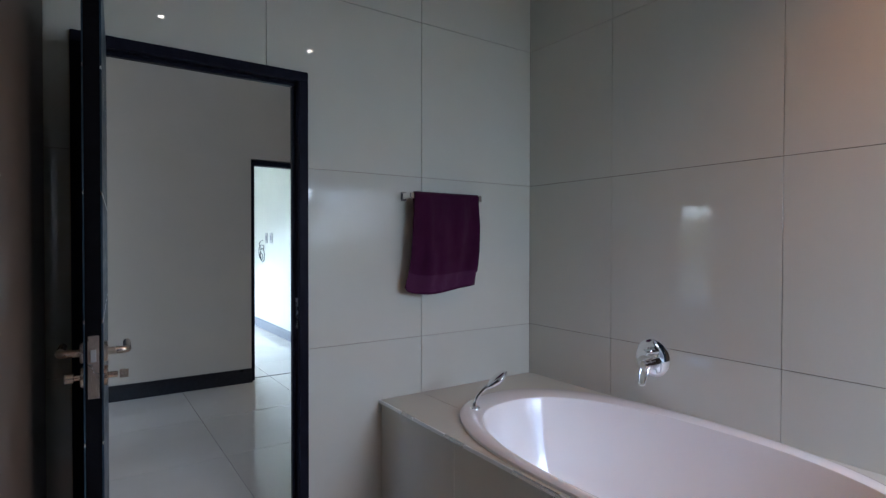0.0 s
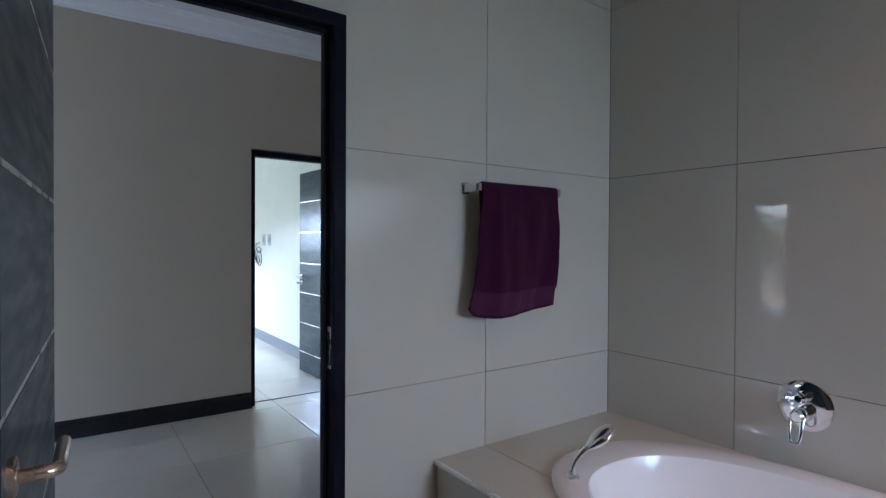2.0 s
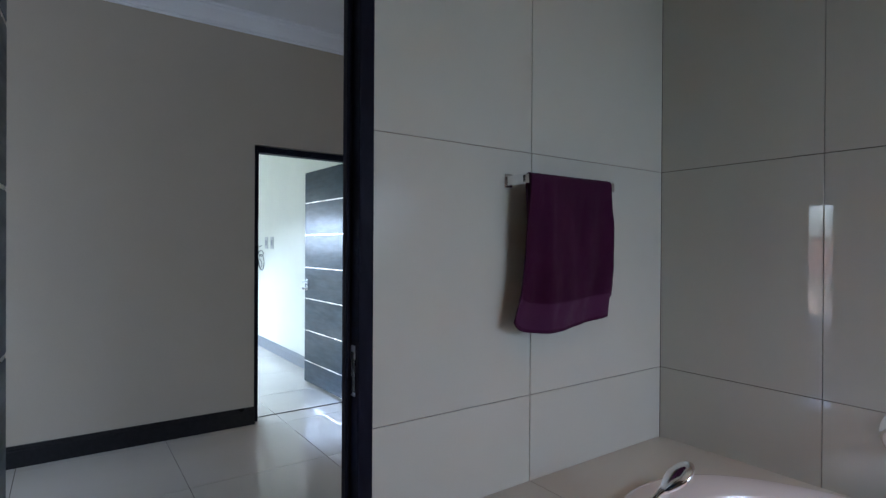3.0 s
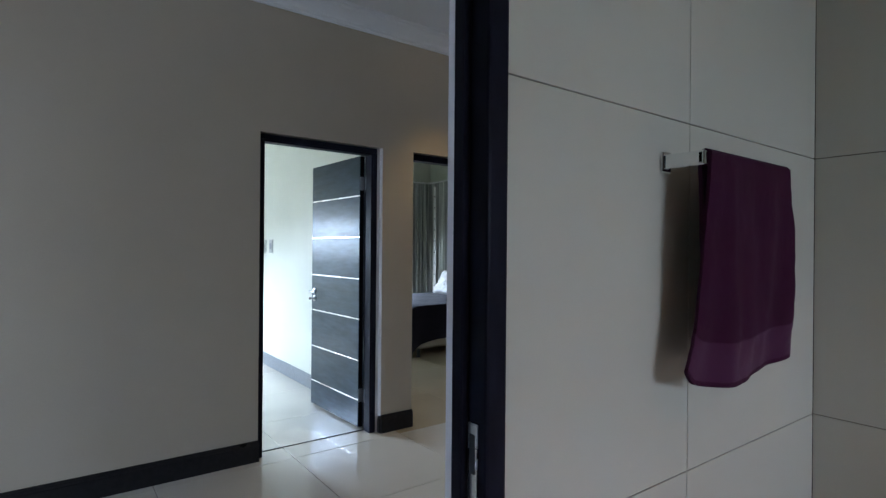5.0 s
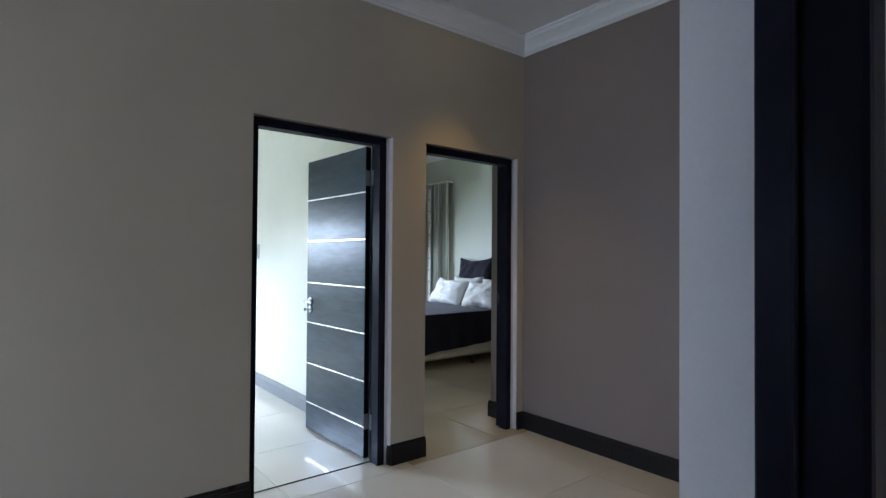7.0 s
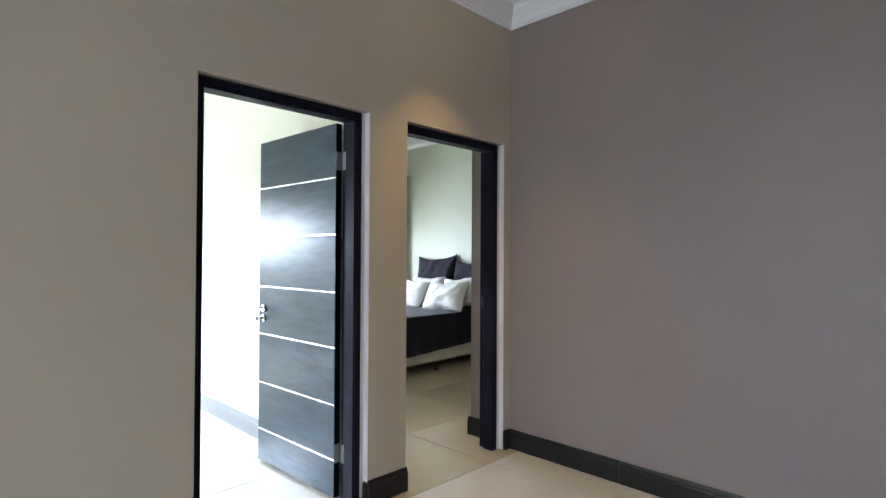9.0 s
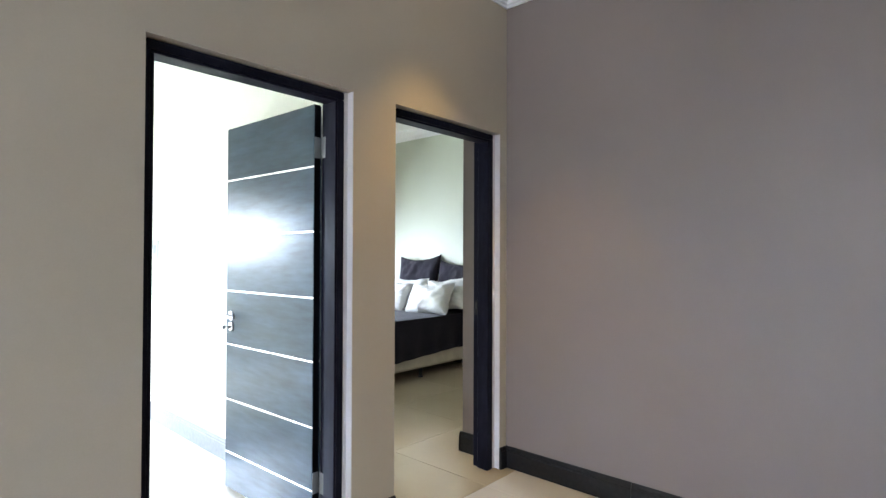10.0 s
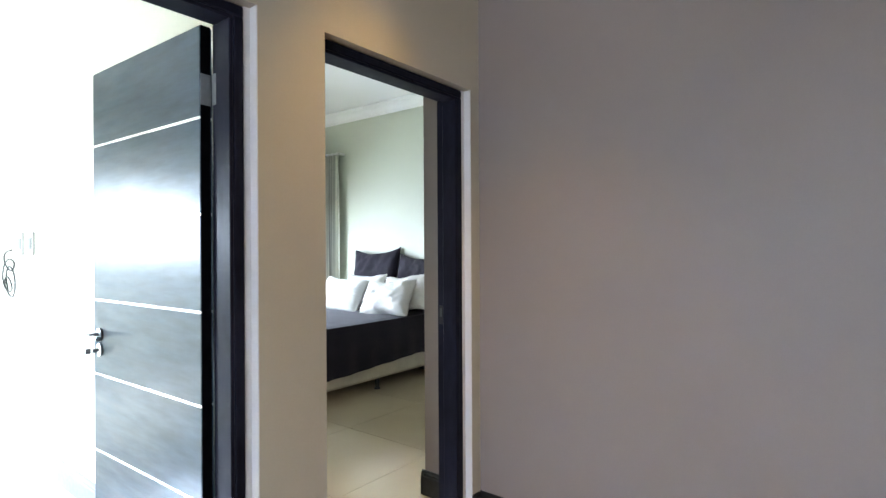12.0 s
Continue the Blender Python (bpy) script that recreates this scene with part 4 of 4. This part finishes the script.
# ---- outside ----
structure("ground_lawn", boxes((-1500, 1500, -1500, 1500, -3.6, -3.3)), M_GRASS, "flat lawn and land beyond the house")
structure("pavement_terrace", boxes((-8.4, -6.2, -1.9, 9.0, -0.2, -0.03)), M_PAVE, "paved terrace outside the lounge")
balustrade = thing("balustrade", (-8.2, 4.0, -0.03), "pale metal terrace balustrade with horizontal rails", "balustrade")
for z in (0.12, 0.25, 0.38, 0.51, 0.64, 0.80):
    part("rail", tube(bmesh.new(), [(-8.2, -1.5, z), (-8.2, 8.8, z)], 0.012 if z < 0.7 else 0.025, 10), M_ALU, balustrade, smooth=True)
for k in range(8):
    part("post", tube(bmesh.new(), [(-8.2, -1.4 + 1.45 * k, -0.03), (-8.2, -1.4 + 1.45 * k, 0.80)], 0.02, 10), M_ALU, balustrade, smooth=True)
house = thing("house", (-42, 14, -3.3), "neighbouring plastered house under a red tiled roof", "house")
part("wall", boxes((-46, -38, 9, 19.5, -3.3, -0.2)), M_BRICK, house)
bm = bmesh.new()
rv = [bm.verts.new(p) for p in ((-47, 8, -0.3), (-37, 8, -0.3), (-37, 20.5, -0.3), (-47, 20.5, -0.3), (-42, 10.5, 1.9), (-42, 18.7, 1.9))]
for fc in ((0, 1, 4), (1, 2, 5, 4), (2, 3, 5), (3, 0, 4, 5), (3, 2, 1, 0)):
    bm.faces.new([rv[i] for i in fc])
part("roof", bm, M_ROOF, house)
for y in (11, 14, 17):
    w = part("window", boxes((-38.02, -37.94, y, y + 1.6, -2.1, -0.9)), M_WINFRAME, house)
    part("pane", boxes((-37.94, -37.92, y + 0.1, y + 1.5, -2.0, -1.0)), M_GLASS, w)


def tree_belt(name, x, y0, y1, seed):
    """A far belt of trees: many small leaf clumps heaped along a line, with an uneven top."""
    rnd = random.Random(seed)
    verts, faces = [], []
    for k in range(9000):
        y = rnd.uniform(y0, y1)
        top = 5.6 + 1.3 * noise.noise(Vector((y * 0.11, seed, 0))) + 0.9 * noise.noise(Vector((y * 0.5, seed, 3)))
        c = Vector((x + rnd.gauss(0, 1.6), y, -3.3 + top * rnd.random() ** 0.7))
        e = Euler((rnd.uniform(0, 6.3), rnd.uniform(0, 6.3), 0)).to_matrix()
        r = rnd.uniform(0.3, 0.7)
        i = len(verts)
        verts += [c + e @ Vector(p) for p in ((-r, 0, 0), (0, -r * 0.6, 0), (r, 0, 0.1), (0, r * 0.6, 0))]
        faces.append((i, i + 1, i + 2, i + 3))
    me = bpy.data.meshes.new(name)
    me.from_pydata(verts, [], faces)
    me.materials.append(M_FOLIAGE)
    return tagged(new(name, me), "distant belt of dark green trees beyond the gardens", "trees", kind="stuff")


tree_belt("far_trees", -62, -20, 75, 4)


def tree(x, y, height, seed):
    rnd = random.Random(seed)
    base = Vector((x, y, -3.3))
    root = thing("tree", base, "broad leafy garden tree beyond the terrace", "tree", group="garden trees")
    bm = bmesh.new()
    tube(bm, [base, base + Vector((0.1, 0, height * 0.25)), base + Vector((0, 0.2, height * 0.6))], [0.28, 0.2, 0.1], 10)
    tips = []
    for k in range(9):
        a = k * 2.4
        s = base + Vector((0.05, 0.1, height * (0.28 + 0.035 * k)))
        t = s + Vector((math.cos(a) * height * 0.24, math.sin(a) * height * 0.24, height * (0.18 + 0.03 * rnd.random())))
        tube(bm, [s, (s + t) / 2 + Vector((0, 0, 0.2)), t], [0.09, 0.06, 0.025], 6)
        tips.append(t)
    part("trunk", bm, M_BARK, root, smooth=True)
    verts, faces = [], []
    for k in range(2600):
        c = tips[k % 9] + Vector([rnd.gauss(0, height * 0.085) for _ in range(3)])
        e = Euler((rnd.uniform(0, 6.3), rnd.uniform(0, 6.3), 0)).to_matrix()
        s = rnd.uniform(0.10, 0.22)
        i = len(verts)
        verts += [c + e @ Vector(p) for p in ((-s, 0, 0), (0, -s * 0.5, 0), (s, 0, 0.03), (0, s * 0.5, 0))]
        faces.append((i, i + 1, i + 2, i + 3))
    me = bpy.data.meshes.new("crown")
    me.from_pydata(verts, [], faces)
    me.materials.append(M_FOLIAGE)
    crown = new("crown", me)
    crown.parent, crown.matrix_parent_inverse = root, root.matrix_world.inverted()


tree(-26, 15.6, 7.2, 3)
tree(-34, 23.0, 5.6, 8)
tree(-30, 5.0, 6.0, 5)

# ---- tiles of walls and floors ----
TG = 0.0014
bath_n = bpy.data.objects["wall_bath_north"]
bath_e = bpy.data.objects["wall_bath_east"]


def tile(parent, outline, place, depth=0.008):
    part("tile", prism(bmesh.new(), outline, place, depth, 0.0006), M_TILE, parent)


XS = [NIB_X, 0.692, 1.507, BE]
ZS = [-0.01, 0.817, 1.662, 2.482, CEIL]
for x0, x1 in zip(XS, XS[1:]):
    for z0, z1 in zip(ZS, ZS[1:]):
        a, b, c, d = x0 + TG, x1 - TG, z0 + TG, z1 - TG
        l, r, top = DX0 - 0.002, DX1 + 0.002, DTOP + 0.002
        pieces = [[(a, c), (b, c), (b, d), (a, d)]]
        if c < top and a < r and b > l:
            if d <= top:
                pieces = ([[(a, c), (l, c), (l, d), (a, d)]] if a < l else []) + ([[(r, c), (b, c), (b, d), (r, d)]] if b > r else [])
            elif a < l:
                pieces = [[(a, c), (l, c), (l, top), (b, top), (b, d), (a, d)]]
            else:
                pieces = [[(r, c), (b, c), (b, d), (a, d), (a, top), (r, top)]]
        for o in pieces:
            tile(bath_n, o, lambda u, v, w: Vector((u, BN + 0.008 - w, v)))
YS = [BS, -1.389, -0.567, 0.255, 1.077, 1.898, BN]
for y0, y1 in zip(YS, YS[1:]):
    for z0, z1 in zip(ZS, ZS[1:]):
        tile(bath_e, [(y0 + TG, z0 + TG), (y1 - TG, z0 + TG), (y1 - TG, z1 - TG), (y0 + TG, z1 - TG)], lambda u, v, w: Vector((BE + 0.008 - w, u, v)))

floor = bpy.data.objects["floor_slab"]
FX, FY, FS = 0.737, 4.340, 0.798
shared = bpy.data.meshes.new("floor_tile")
bm = prism(bmesh.new(), [(-FS / 2 + 0.0019, -FS / 2 + 0.0019), (FS / 2 - 0.0019, -FS / 2 + 0.0019), (FS / 2 - 0.0019, FS / 2 - 0.0019), (-FS / 2 + 0.0019, FS / 2 - 0.0019)],
           lambda u, v, w: Vector((u, v, w - 0.012)), 0.012, 0.0005)
bmesh.ops.recalc_face_normals(bm, faces=bm.faces[:])
bm.to_mesh(shared)
bm.free()
shared.materials.append(M_FLOOR)
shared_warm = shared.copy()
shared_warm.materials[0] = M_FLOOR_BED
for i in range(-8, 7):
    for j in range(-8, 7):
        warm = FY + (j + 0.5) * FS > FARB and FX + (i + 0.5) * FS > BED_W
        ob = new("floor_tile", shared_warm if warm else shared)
        ob.location = (FX + (i + 0.5) * FS, FY + (j + 0.5) * FS, 0)
        ob.parent = floor
